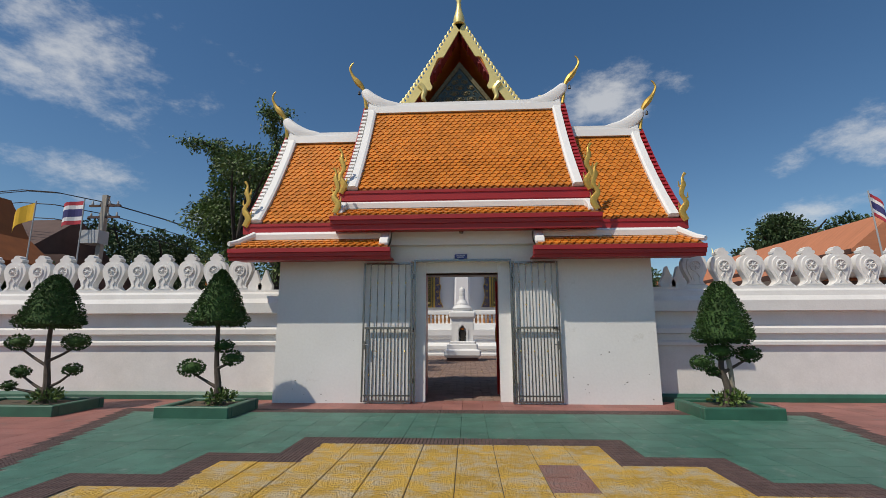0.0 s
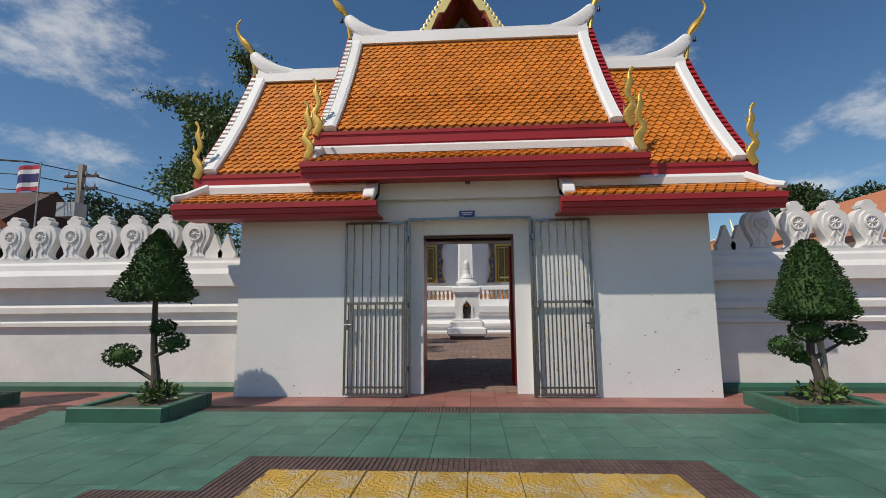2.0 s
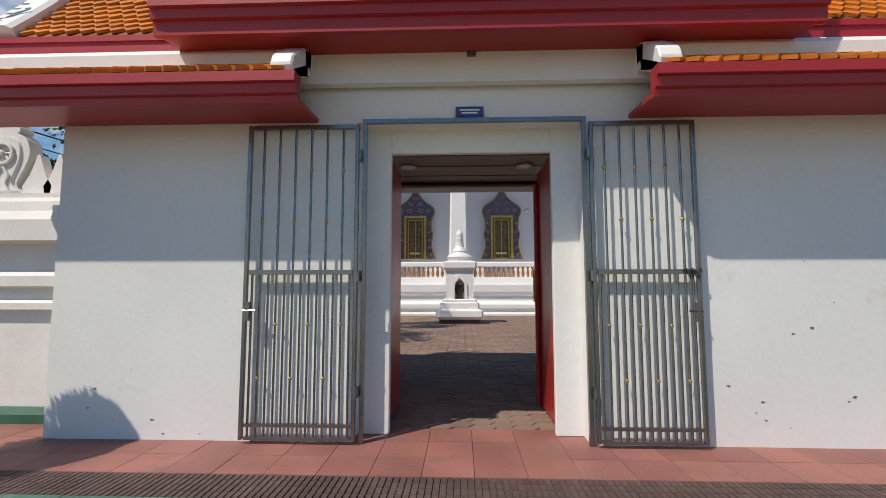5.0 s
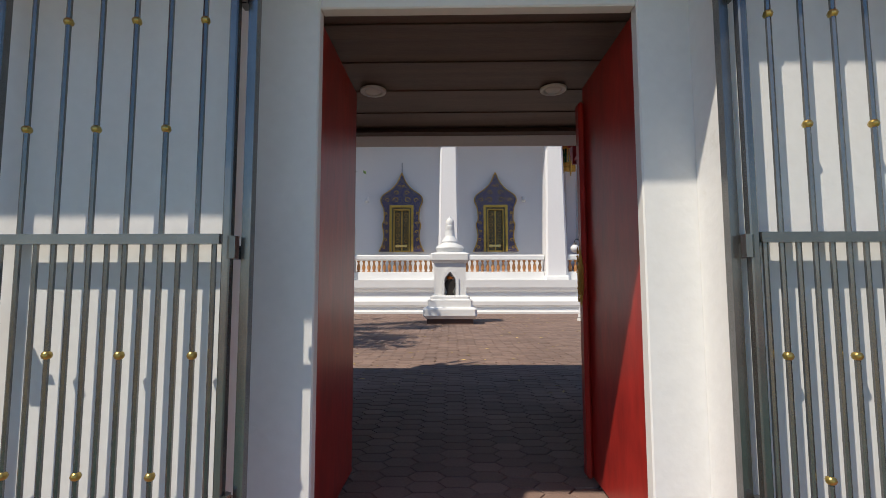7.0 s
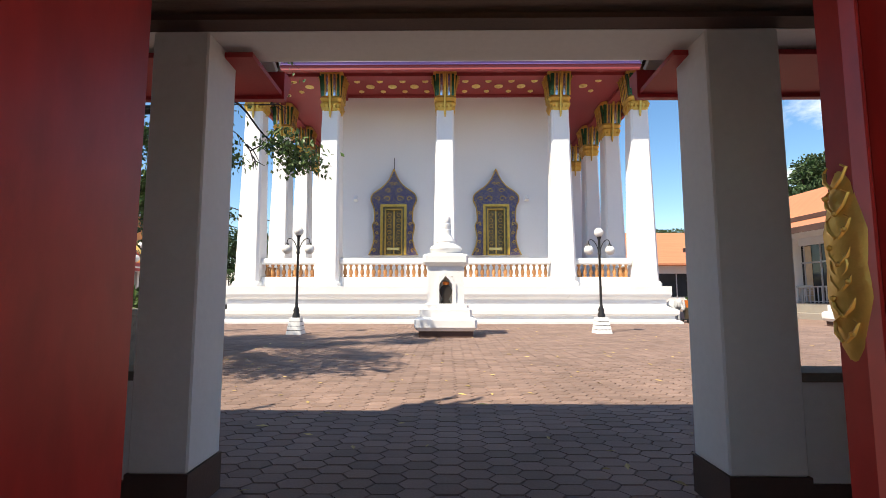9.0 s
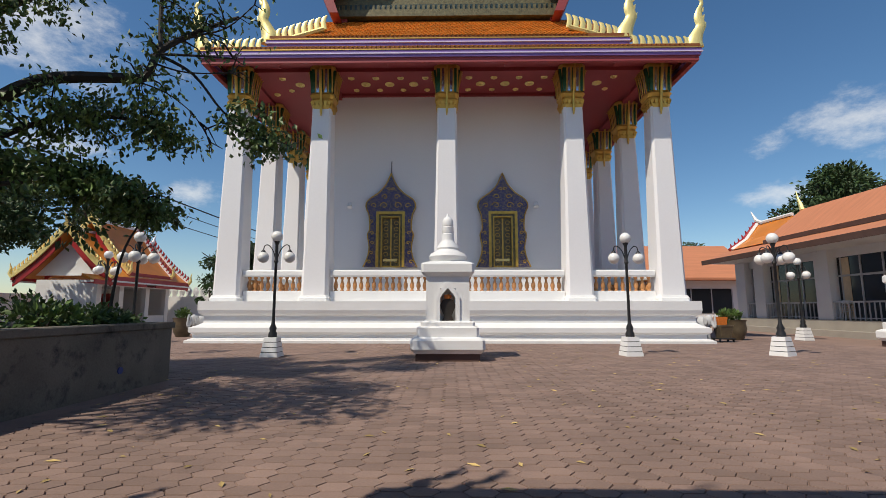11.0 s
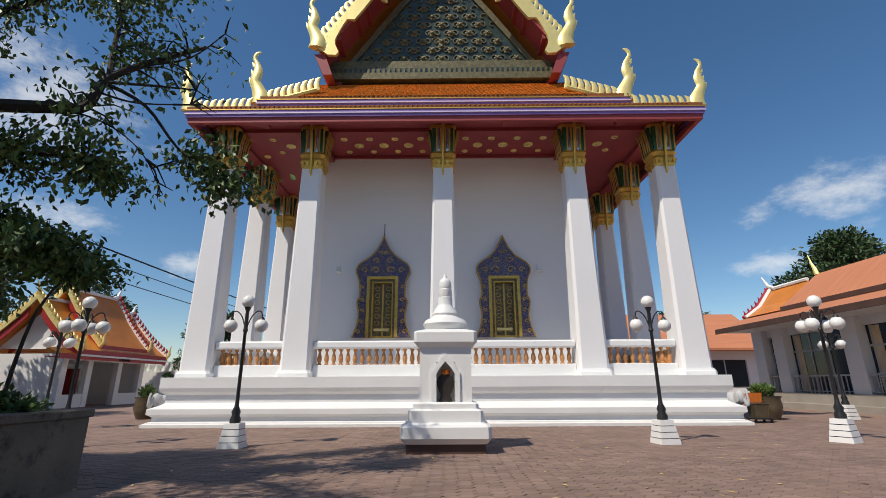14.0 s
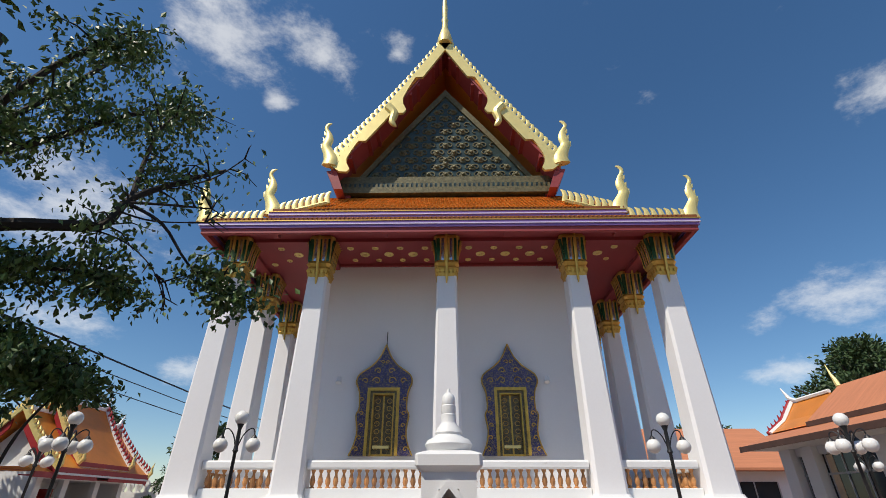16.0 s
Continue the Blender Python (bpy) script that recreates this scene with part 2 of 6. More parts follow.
def slab_tiles(name, profile, x0, x1, w, step, parent, keep=0, material=None, piece=None):
    """Pointed roof tiles on a slope of (y, z) from eave to ridge, staggered row on row; the first `keep` are objects."""
    pts = [Vector((0, y, z)) for y, z in profile]
    lengths = [(b - a).length for a, b in zip(pts, pts[1:])]
    total = sum(lengths)

    def at(s):
        for a, b, length in zip(pts, pts[1:], lengths):
            if s <= length + 1e-6:
                return a.lerp(b, s / length), (b - a).normalized()
            s -= length
        return pts[-1], (pts[-1] - pts[-2]).normalized()

    verts, faces, made, mesh = [], [], 0, None
    L = step * 1.65
    for row in range(int((total - step) / step)):
        p, d = at(row * step)
        nrm = Vector((1, 0, 0)).cross(d)
        if nrm.z < 0:
            nrm = -nrm
        off = 0.5 * w if row % 2 else 0
        for c in range(int((x1 - x0 - off) / w)):
            x = x0 + off + (c + 0.5) * w
            j = random.uniform(-0.003, 0.004)
            shape = [(-w / 2, L, 0.004), (w / 2, L, 0.004), (w / 2, L * 0.42, 0.03), (0.0, 0.0, 0.042), (-w / 2, L * 0.42, 0.03)]
            o = Vector((x, p.y, p.z))
            top = [Vector((sx * 0.97, 0, 0)) + d * s + nrm * (h + j) for sx, s, h in shape]
            low = [v - nrm * 0.032 for v in top[2:]]
            if made < keep:
                if mesh is None:
                    mesh = bpy.data.meshes.new("tile")
                    mesh.from_pydata(top + low, [], [(0, 1, 2, 3, 4), (2, 5, 6, 3), (3, 6, 7, 4)])
                    mesh.materials.append(piece)
                t = new("tile", mesh)
                t.parent, t.location = parent, o
                made += 1
            else:
                k = len(verts)
                verts += [o + v for v in top + low]
                faces += [(k, k + 1, k + 2, k + 3, k + 4), (k + 2, k + 5, k + 6, k + 3), (k + 3, k + 6, k + 7, k + 4)]
    raw(name, verts, faces, material, parent, "stuff")


# ---- ground ----
bm = bmesh.new()
bmesh.ops.create_grid(bm, x_segments=1, y_segments=1, size=900)
for v in bm.verts:
    v.co.z = -0.06
tagged(part("ground", bm, GROUND), "bare pale earth around the temple court", "ground", kind="structure")

# ---- gatehouse ----
GX, GM = -0.05, 12.24
gate = thing("gatehouse", (0, 0, 0), "white gatehouse with orange tiled Thai roofs and red fascias", "building")
gw = [(-4.36, -1.29, 0, 3.95), (0.99, 4.12, 0, 3.95), (-1.29, 0.99, 3.15, 4.3)]
for a, b, z0, z1 in gw:
    part("wall", box(a, 10.45, z0, b, 10.70, z1), WALLWHITE, gate, "white washed plaster wall")
for q in ((-1.45, 0, -0.965, 3.3), (0.715, 0, 1.15, 3.3), (-0.965, 2.90, 0.715, 3.3)):
    part("door_reveal", box(q[0], 10.701, q[1], q[2], 10.78, q[3]), WALLWHITE, gate, bevel=0.008)
part("wall", box(-1.0, 10.78, 2.99, 0.75, 10.92, 3.6), WALLWHITE, gate)
part("wall", box(-4.359, 10.70, 0, -1.45, 10.92, 3.6), WALLWHITE, gate)
part("wall", box(1.15, 10.70, 0, 4.119, 10.92, 3.6), WALLWHITE, gate)
for x in (-4.32, 3.83):
    part("wall", box(x, 10.92, 0, x + 0.25, 13.8, 3.9), WALLWHITE, gate)
part("gable_wall", extrude_x([(10.7, 3.95), (13.8, 3.95), (12.24, 6.7)], -4.2, -4.0), WALLWHITE, gate)
part("gable_wall", extrude_x([(10.7, 3.95), (13.8, 3.95), (12.24, 6.7)], 3.8, 4.0), WALLWHITE, gate)
# rear posts, lintel and parapets
for a, b in ((-2.28, -1.89), (1.55, 2.05), (-4.32, -3.95), (3.7, 4.08)):
    part("post", box(a, 13.8, 0.26, b, 14.22, 3.23, None), WALLWHITE, gate, bevel=0.012)
    part("skirting", box(a - 0.01, 13.79, 0, b + 0.01, 14.23, 0.26), BROWN, gate, "worn dark brown base band")
part("lintel", box(-4.32, 13.801, 3.225, 4.08, 14.219, 3.95), WALLWHITE, gate)
for a, b in ((-3.95, -2.28), (2.05, 3.7)):
    part("parapet", box(a, 13.86, 0.2, b, 14.06, 0.84), WALLWHITE, gate)
    part("parapet_cap", box(a, 13.82, 0.84, b, 14.1, 0.9), CONCRETE, gate, "grey stone parapet cap")
    part("skirting", box(a, 13.84, 0, b, 14.08, 0.2), BROWN, gate)
# plank ceiling
for i in range(15):
    y = 10.93 + i * 0.187
    part("ceiling_plank", box(-4.0, y, 3.27 + 0.004 * (i % 3), 3.8, y + 0.178, 3.30 + 0.004 * (i % 3)), DARKWOOD, gate)
part("ceiling_moulding", box(-4.0, 13.66, 3.228, 3.8, 13.80, 3.268), BROWN, gate)
part("ceiling_board", box(-4.05, 10.9, 3.32, 3.83, 13.8, 3.36), BROWN, gate)


def roof_line(y0, z0, y1, z1, sag, n=9):
    return [(y0 + (y1 - y0) * i / n, z0 + (z1 - z0) * i / n - sag * 4 * (i / n) * (1 - i / n)) for i in range(n + 1)]


def mirrored(line):
    return [(2 * GM - y, z) for y, z in line]


def roof_block(name, x0, x1, ye, ze, zr, sag, keep):
    """One saddle roof: bed, tiles on both slopes, fascia and white ridge."""
    line = roof_line(ye, ze, GM, zr, sag)
    other = mirrored(line)
    roof = part(name, loft([[(x, y, z) for y, z in line] + [(x, y, z) for y, z in other[-2::-1]] + [(x, GM * 2 - ye, ze - 0.1), (x, GM, zr - 0.25), (x, ye, ze - 0.1)] for x in (x0, x1)]), TILEBED, gate, "orange glazed tile roof slope")
    slab_tiles("tile_field", line, x0 + 0.16, x1 - 0.16, 0.16, 0.135, roof, keep, TILE, TILEP)
    slab_tiles("tile_field", other, x0 + 0.16, x1 - 0.16, 0.16, 0.135, roof, 0, TILE, TILEP)
    for s, ln in ((-1, line), (1, other)):
        e = ln[0][0]
        bm = box(x0 - 0.08, e - 0.03, ze - 0.26, x1 + 0.08, e + 0.05, ze - 0.02)
        box(x0 - 0.08, e - 0.05, ze - 0.09, x1 + 0.08, e + 0.03, ze - 0.03, bm)
        part("fascia", bm, RED, gate, "red painted fascia board")
    part("ridge", extrude_x([(GM - 0.16, zr - 0.12), (GM - 0.13, zr + 0.09), (GM - 0.07, zr + 0.1), (GM - 0.06, zr + 0.22), (GM + 0.06, zr + 0.22), (GM + 0.07, zr + 0.1), (GM + 0.13, zr + 0.09), (GM + 0.16, zr - 0.12)], x0 + 0.1, x1 - 0.1), WHITE, gate, "white plastered ridge")
    return line, other


def verge(x, side, line, other, flip):
    """White verge band, its stepped edge and the red bargeboard of one gable end."""
    for ln in (line, other):
        up = [Vector((0, y, z)) for y, z in ln]
        rings = []
        for i, p in enumerate(up):
            d = (up[min(i + 1, len(up) - 1)] - up[max(i - 1, 0)]).normalized()
            nn = Vector((1, 0, 0)).cross(d)
            nn = -nn if nn.z < 0 else nn
            rings.append([(x + side * u, (p + nn * h).y, (p + nn * h).z) for u, h in ((-0.34, 0.0), (-0.34, 0.09), (-0.29, 0.12), (-0.13, 0.12), (-0.10, 0.05), (-0.10, -0.05))])
        e = up[0]
        part("verge_band", loft(rings), WHITE, gate, "white plastered verge band")
        rings = [[(x + side * a, r[0], r[1]) for a in (0.0, 0.05)] + [(x + side * a, r[0], r[1] - 0.2) for a in (0.05, 0.0)] for r in ln]
        part("bargeboard", loft([[(q[0], q[1], q[2] + 0.13) for q in r] for r in rings]), RED, gate, "red bargeboard")
        total = sum((b - a).length for a, b in zip(up, up[1:]))
        n = int(total / 0.155)
        for k in range(n):
            f = (k + 0.5) / n * (len(up) - 1)
            i = int(f)
            p = up[i].lerp(up[min(i + 1, len(up) - 1)], f - i)
            d = (up[min(i + 1, len(up) - 1)] - up[i]).normalized()
            a = math.atan2(d.z, d.y)
            bm = box(-0.06, -0.045, 0, 0.06, 0.045, 0.10)
            bmesh.ops.transform(bm, verts=bm.verts, matrix=Matrix.Translation((x - side * 0.04, p.y, p.z)) @ Matrix.Rotation(a, 4, "X") @ (Matrix.Identity(4) if d.y > 0 else Matrix.Rotation(math.pi, 4, "X")))
            part("verge_step", bm, WHITE if flip else RED, gate)


def chofa(x, z, side):
    """White upswept ridge end with a slender gilded finial."""
    pts = smooth_line([(x - side * 0.95, GM, z + 0.1), (x - side * 0.5, GM, z + 0.17), (x - side * 0.15, GM, z + 0.36), (x + side * 0.06, GM, z + 0.62)], 4)
    n = len(pts)
    part("ridge_horn", tube(pts, [0.1 + 0.1 * math.sin(math.pi * i / (n - 1) * 0.8) - 0.06 * (i / (n - 1)) ** 3 for i in range(n)], 8, None, 0.6), WHITE, gate, "white upswept ridge end", smooth=True)
    pts = smooth_line([(x - side * 0.02, GM, z + 0.05), (x + side * 0.05, GM, z + 0.5), (x + side * 0.12, GM, z + 0.72), (x + side * 0.36, GM, z + 1.02), (x + side * 0.49, GM, z + 1.28), (x + side * 0.47, GM, z + 1.43), (x + side * 0.40, GM, z + 1.52)], 5)
    n = len(pts)
    rr = [0.05 + 0.045 * math.exp(-((i / (n - 1) - 0.42) / 0.09) ** 2) - 0.035 * (i / (n - 1)) ** 2 for i in range(n)]
    fin = part("finial", tube(pts, rr, 8), GOLD, gate, "gilded curved roof finial", smooth=True)
    part("bell", lathe([(0.01, 0.12), (0.03, 0.09), (0.035, 0.03), (0.045, 0.0)], 8, (x + side * 0.2, GM, z + 0.5)), BLACK, fin, "small dark hanging bell", smooth=True)


def naga(parent, x, y, z, h, lean, material, label, fat=1.0):
    """Upright flame-shaped finial with a scroll foot and side barbs."""
    pts = smooth_line([(x, y, z), (x + 0.07 * h * lean, y, z + 0.18 * h), (x - 0.03 * h * lean, y, z + 0.36 * h), (x + 0.05 * h * lean, y, z + 0.55 * h), (x, y, z + 0.75 * h), (x - 0.0 * h * lean, y, z + 0.9 * h), (x - 0.06 * h * lean, y, z + h)], 5)
    n = len(pts)
    bm = tube(pts, [fat * h * (0.105 - 0.085 * (i / (n - 1)) + 0.03 * abs(math.sin(7.5 * i / (n - 1)))) for i in range(n)], 8, None, 0.55)
    for k in range(3):
        q = pts[int(n * (0.2 + 0.2 * k))]
        for s in (-1, 1):
            tube([q, q + Vector((s * 0.10 * h * fat, 0, 0.05 * h)), q + Vector((s * 0.11 * h * fat, 0, 0.15 * h))], [0.045 * h * fat, 0.035 * h * fat, 0.006 * h], 6, bm, 0.5)
    return part("naga_finial", bm, material, parent, label, smooth=True)


ML, MO = roof_block("main_roof", -2.87, 2.77, 10.22, 4.80, 7.80, 0.16, 280)
SL = SO = None
for a, b in ((-5.15, -2.8), (2.7, 4.86)):
    SL, SO = roof_block("side_roof", a, b, 10.30, 4.06, 6.95, 0.16, 0)
for x, s in ((-2.87, -1), (2.77, 1)):
    verge(x, s, ML, MO, s < 0)
    chofa(x, 7.85, s)
for x, s in ((-5.15, -1), (4.86, 1)):
    verge(x, s, SL, SO, s < 0)
    chofa(x, 7.0, s)
for x, s in ((-2.87, -1), (2.77, 1)):
    for yy in (10.18, 2 * GM - 10.18):
        naga(gate, x + s * 0.05, yy, 4.72, 1.1, -s, GOLD, "gilded flame finial at the eave corner", 0.62)
    for yy in (9.8, 2 * GM - 9.8):
        naga(gate, x + s * 0.06, yy, 4.15, 1.05, -s, GOLD, "gilded flame finial at the eave corner", 0.62)
for x, s in ((-5.15, -1), (4.86, 1)):
    for yy in (10.25, 2 * GM - 10.25):
        naga(gate, x + s * 0.04, yy, 3.98, 1.1, -s, GOLD, "gilded flame finial at the eave corner", 0.62)


def skirt_roof(x0, x1, ye, ze, yt, zt, hip, depth):
    """Narrow lower roof tier with white top band, red fascia and soffit, front and back."""
    for mir in (False, True):
        f = (lambda y: 2 * GM - y) if mir else (lambda y: y)
        tier = part("lower_roof", loft([[(x, f(ye), ze), (x, f(yt), zt), (x, f(yt), zt - 0.12), (x, f(ye), ze - 0.05)] for x in (x0, x1)]), TILEBED, gate, "narrow lower tier of orange roof tiles")
        slab_tiles("tile_field", [(f(ye), ze), (f(yt), zt)], x0 + 0.05, x1 - 0.05, 0.16, 0.135, tier, 0, TILE, TILEP)
        bm = extrude_x([(f(yt - 0.06), zt - 0.02), (f(yt - 0.07), zt + 0.1), (f(yt - 0.02), zt + 0.16), (f(yt + 0.12), zt + 0.18), (f(yt + 0.12), zt - 0.02)], x0 + (0.25 if hip < 0 else 0), x1 - (0.25 if hip > 0 else 0))
        if hip:
            xe = x0 if hip < 0 else x1
            tube([(xe - hip * 0.3, f(yt), zt + 0.1), (xe - hip * 0.05, f(ye + 0.18), ze + 0.16), (xe + hip * 0.05, f(ye), ze + 0.1)], [0.09, 0.075, 0.055], 8, bm)
        part("roof_band", bm, WHITE, gate, "white plastered roof band")
        for xi in ([x1 - 0.1] if hip < 0 else [x0 + 0.1] if hip > 0 else [x0 + 0.1, x1 - 0.1]):
            part("roof_scroll", extrude_x([(f(yt + 0.1), zt - 0.08), (f(ye + 0.12), ze - 0.02), (f(ye + 0.06), ze + 0.1), (f(ye + 0.1), ze + 0.2), (f(yt - 0.1), zt + 0.12), (f(yt + 0.1), zt + 0.18)], xi - 0.1, xi + 0.1), WHITE, gate, "white scrolled roof end", bevel=0.015)
        bm = extrude_x([(f(ye - 0.03), ze - 0.01), (f(ye - 0.03), ze - 0.1), (f(ye + 0.01), ze - 0.11), (f(ye + 0.02), ze - 0.19), (f(ye + 0.06), ze - 0.2), (f(ye + 0.07), ze - depth), (f(ye + 0.13), ze - depth), (f(ye + 0.13), ze - 0.01)], x0 - 0.06, x1 + 0.06)
        part("fascia", bm, RED, gate, "stepped red fascia board")
        part("soffit", extrude_x([(f(ye + 0.13), ze - depth + 0.03), (f(10.455), ze - depth + 0.06), (f(10.455), ze - depth + 0.1), (f(ye + 0.13), ze - depth + 0.07)], x0 - 0.04, x1 + 0.04), RED, gate, "red boarded soffit")


skirt_roof(-2.95, 2.85, 9.73, 4.07, 10.24, 4.37, 0, 0.32)
skirt_roof(-5.2, -1.72, 9.72, 3.36, 10.2, 3.65, -1, 0.26)
skirt_roof(1.48, 4.95, 9.72, 3.36, 10.2, 3.65, 1, 0.26)
for yy in (10.2, 2 * GM - 10.2 - 0.14):
    part("wall", box(-2.8, yy + 0.002, 4.28, 2.7, yy + 0.14, 4.6), RED, gate)
    part("wall", box(-5.0, yy + 0.1, 3.5, 4.7, yy + 0.2, 3.85), WHITE, gate)
part("gate_lintel_wall", box(-1.72, 10.46, 3.9, 1.48, 10.6, 4.35), WALLWHITE, gate)

# ---- steel gate leaves, folded back on the wall ----
def gate_leaf(name, hinge, s, W):
    leaf = thing(name, (hinge, 10.37, 0.04), "open steel bar gate with brass balls, folded back on the wall", "gate", "steel gate leaves")
    H = 3.06
    for a, b in ((0, 0.038), (W - 0.038, W)):
        part("stile", box(min(s * a, s * b), -0.025, 0, max(s * a, s * b), 0.02, H), STEEL, leaf, bevel=0.006)
    for z, h in ((0, 0.03), (0.12, 0.03), (1.565, 0.045), (H - 0.04, 0.04)):
        part("rail", box(min(s * 0.05, s * (W - 0.05)), -0.02, z, max(s * 0.05, s * (W - 0.05)), 0.02, z + h), STEEL, leaf)
    for k in range(1, 7):
        x = s * W * k / 7
        bar = part("bar", tube([(x, 0, 1.60), (x, 0, H - 0.02)], 0.012, 6), STEEL, leaf, smooth=True)
        for z in ((2.60,) if k % 2 else (2.09,)):
            part("ball", lathe([(0.004, -0.022), (0.018, -0.012), (0.022, 0), (0.018, 0.012), (0.004, 0.022)], 8, (x, 0, z)), BRASS, bar, "brass ball", smooth=True)
    for k in range(1, 14):
        x = s * W * k / 14
        bar = part("bar", tube([(x, 0, 0.02), (x, 0, 1.57)], 0.0115, 6), STEEL, leaf, smooth=True)
        if k % 2 == 0:
            for z in ((1.08,) if k % 4 else (0.57,)):
                part("ball", lathe([(0.004, -0.022), (0.018, -0.012), (0.022, 0), (0.018, 0.012), (0.004, 0.022)], 8, (x, 0, z)), BRASS, bar, "brass ball", smooth=True)
    bm = box(s * (W - 0.06) - 0.02, -0.06, 1.12, s * (W - 0.06) + 0.02, -0.02, 1.3)
    tube([(s * (W - 0.02), -0.05, 1.22), (s * (W - 0.14), -0.05, 1.22)], 0.012, 6, bm)
    part("latch", bm, STEEL, leaf, "steel sliding latch")
    if s > 0:
        for k in range(9):
            lx, ly, lz = W - 0.15 + 0.016 * k, -0.035 - 0.008 * math.sin(k), 1.60 - 0.02 * (k % 4)
            part("chain_link", tube([(lx + 0.014 * math.cos(a), ly, lz + 0.02 * math.sin(a)) for a in [q * 0.8 for q in range(9)]], 0.005, 5), BLACK, leaf, "dark chain link")
    for z in (0.4, 1.5, 2.7):
        part("hinge", tube([(0.0, 0.0, z), (0.0, 0.0, z + 0.1)], 0.03, 8), STEEL, leaf)
        part("bracket", box(-0.02, 0.02, z, 0.02, 0.088, z + 0.06), STEEL, leaf)


gate_leaf("steel_gate", -1.235, -1, 1.12)
gate_leaf("steel_gate", 1.02, 1, 1.01)
gf = thing("gate_frame", (0, 0, 0), "thin brushed steel frame round the white doorway", "door frame")
for a in (-1.21, 0.965):
    part("jamb", box(a, 10.40, 0, a + 0.04, 10.447, 3.17), STEEL, gf)
part("head", box(-1.17, 10.40, 3.13, 0.965, 10.447, 3.17), STEEL, gf)

# ---- red wooden doors, open inwards ----
def red_door(hinge, rz, s):
    d = thing("wooden_door", (hinge, 10.785, 0.03), "open red painted timber door leaf with carved gilt boss", "door", "red doors", rz=rz)
    part("panel", box(-0.035, 0, 0, 0.035, 1.14 if s < 0 else 1.08, 2.93), DOORRED, d, bevel=0.008)
    if s < 0:
        return
    part("meeting_stile", box(-0.085, 1.01, 0.0, -0.037, 1.12, 2.80), DOORRED, d, bevel=0.02)
    bm = bmesh.new()
    rings = []
    for i in range(13):
        u = i / 12
        w = 0.008 + 0.052 * math.sin(math.pi * u) ** 0.6 * (1 + 0.12 * math.cos(6 * math.pi * u))
        rings.append([(-s * 0.084 + -s * 0.022 * math.sin(math.pi * u) * math.cos(a), 1.065 + w * math.sin(a), 1.22 + 0.46 * u) for a in [k * math.pi / 4 for k in range(8)]])
    loft(rings, bm)
    for i in range(9):
        bmesh.ops.create_icosphere(bm, subdivisions=1, radius=0.008, matrix=Matrix.Translation((-s * 0.104, 1.065 + 0.022 * ((i % 3) - 1), 1.29 + 0.04 * i)))
    for i in range(7):
        z = 1.27 + 0.06 * i
        for q in (-1, 1):
            tube([(-s * 0.103, 1.065 + q * 0.004, z), (-s * 0.101, 1.065 + q * 0.024, z + 0.02), (-s * 0.095, 1.065 + q * 0.032, z + 0.045), (-s * 0.097, 1.065 + q * 0.018, z + 0.055)], [0.004, 0.005, 0.004, 0.002], 5, bm)
    tube([(-s * 0.101, 1.065 + 0.022 * math.cos(a), 1.45 + 0.026 * math.sin(a)) for a in [k * math.pi / 6 for k in range(13)]], 0.004, 5, bm)
    part("boss", bm, GOLD, d, "carved gilt boss", smooth=True)


red_door(-1.052, 0, -1)
red_door(0.80, 0.3, 1)

# ---- ordination hall ----
HX = -0.33
hall = thing("ordination_hall", (0, 0, 0), "tall white temple hall with columns, gilded gable and red soffit", "building")
PZ = 1.72
pl = [(10.70, 32.1, 0.0), (10.70, 32.1, 0.16), (10.55, 32.25, 0.2), (10.55, 32.25, 0.34), (10.70, 32.1, 0.44), (10.70, 32.1, 0.62), (10.45, 32.35, 0.72), (10.30, 32.5, 0.82), (10.30, 32.5, 1.1), (10.45, 32.35, 1.2), (10.48, 32.3, 1.34), (10.48, 32.3, PZ), (10.10, 32.7, PZ + 0.006)]
part("plinth", loft([[(HX - hw, y, z), (HX + hw, y, z), (HX + hw, 56 - (y - 32), z), (HX - hw, 56 - (y - 32), z)] for hw, y, z in pl]), WHITE, hall, "moulded white plinth")
part("plinth_base", loft([[(HX - hw, y, z), (HX + hw, y, z), (HX + hw, 56.4, z), (HX - hw, 56.4, z)] for hw, y, z in ((10.8, 32.0, -0.02), (10.8, 32.0, 0.1), (10.71, 32.09, 0.14))]), OLDWHITE, hall, "weathered grey footing")
# hall walls with window openings
WY, WT = 36.0, 12.64
WIN = (-3.22, 2.42)
xs = [-6.5, WIN[0] - 0.72, WIN[0] + 0.72, WIN[1] - 0.72, WIN[1] + 0.72, 5.7]
for a, b in ((xs[0], xs[1]), (xs[2], xs[3]), (xs[4], xs[5])):
    part("wall", box(a, WY, PZ, b, WY + 0.6, WT), HALLWHITE, hall, "smooth white plaster wall")
for w in WIN:
    part("wall", box(w - 0.72, WY, PZ, w + 0.72, WY + 0.6, 3.5), HALLWHITE, hall)
    part("wall", box(w - 0.72, WY, 6.2, w + 0.72, WY + 0.6, WT), HALLWHITE, hall)
for x in (-6.5, 5.1):
    part("wall", box(x, WY + 0.6, PZ, x + 0.6, 54, WT), HALLWHITE, hall)
part("wall", box(-5.9, 53.4, PZ, 5.1, 54, WT), HALLWHITE, hall)

COLX = (-10.02, -6.14, -0.37, 5.4, 9.35)
MIRROR = [mat("mosaic_green", (0.035, 0.13, 0.065), 0.2, 0.3, var=0.4, scale=8), mat("mosaic_silver", (0.62, 0.66, 0.70), 0.15, 0.8, var=0.2, scale=8), mat("mosaic_blue", (0.10, 0.16, 0.34), 0.2, 0.3, var=0.3, scale=8)]


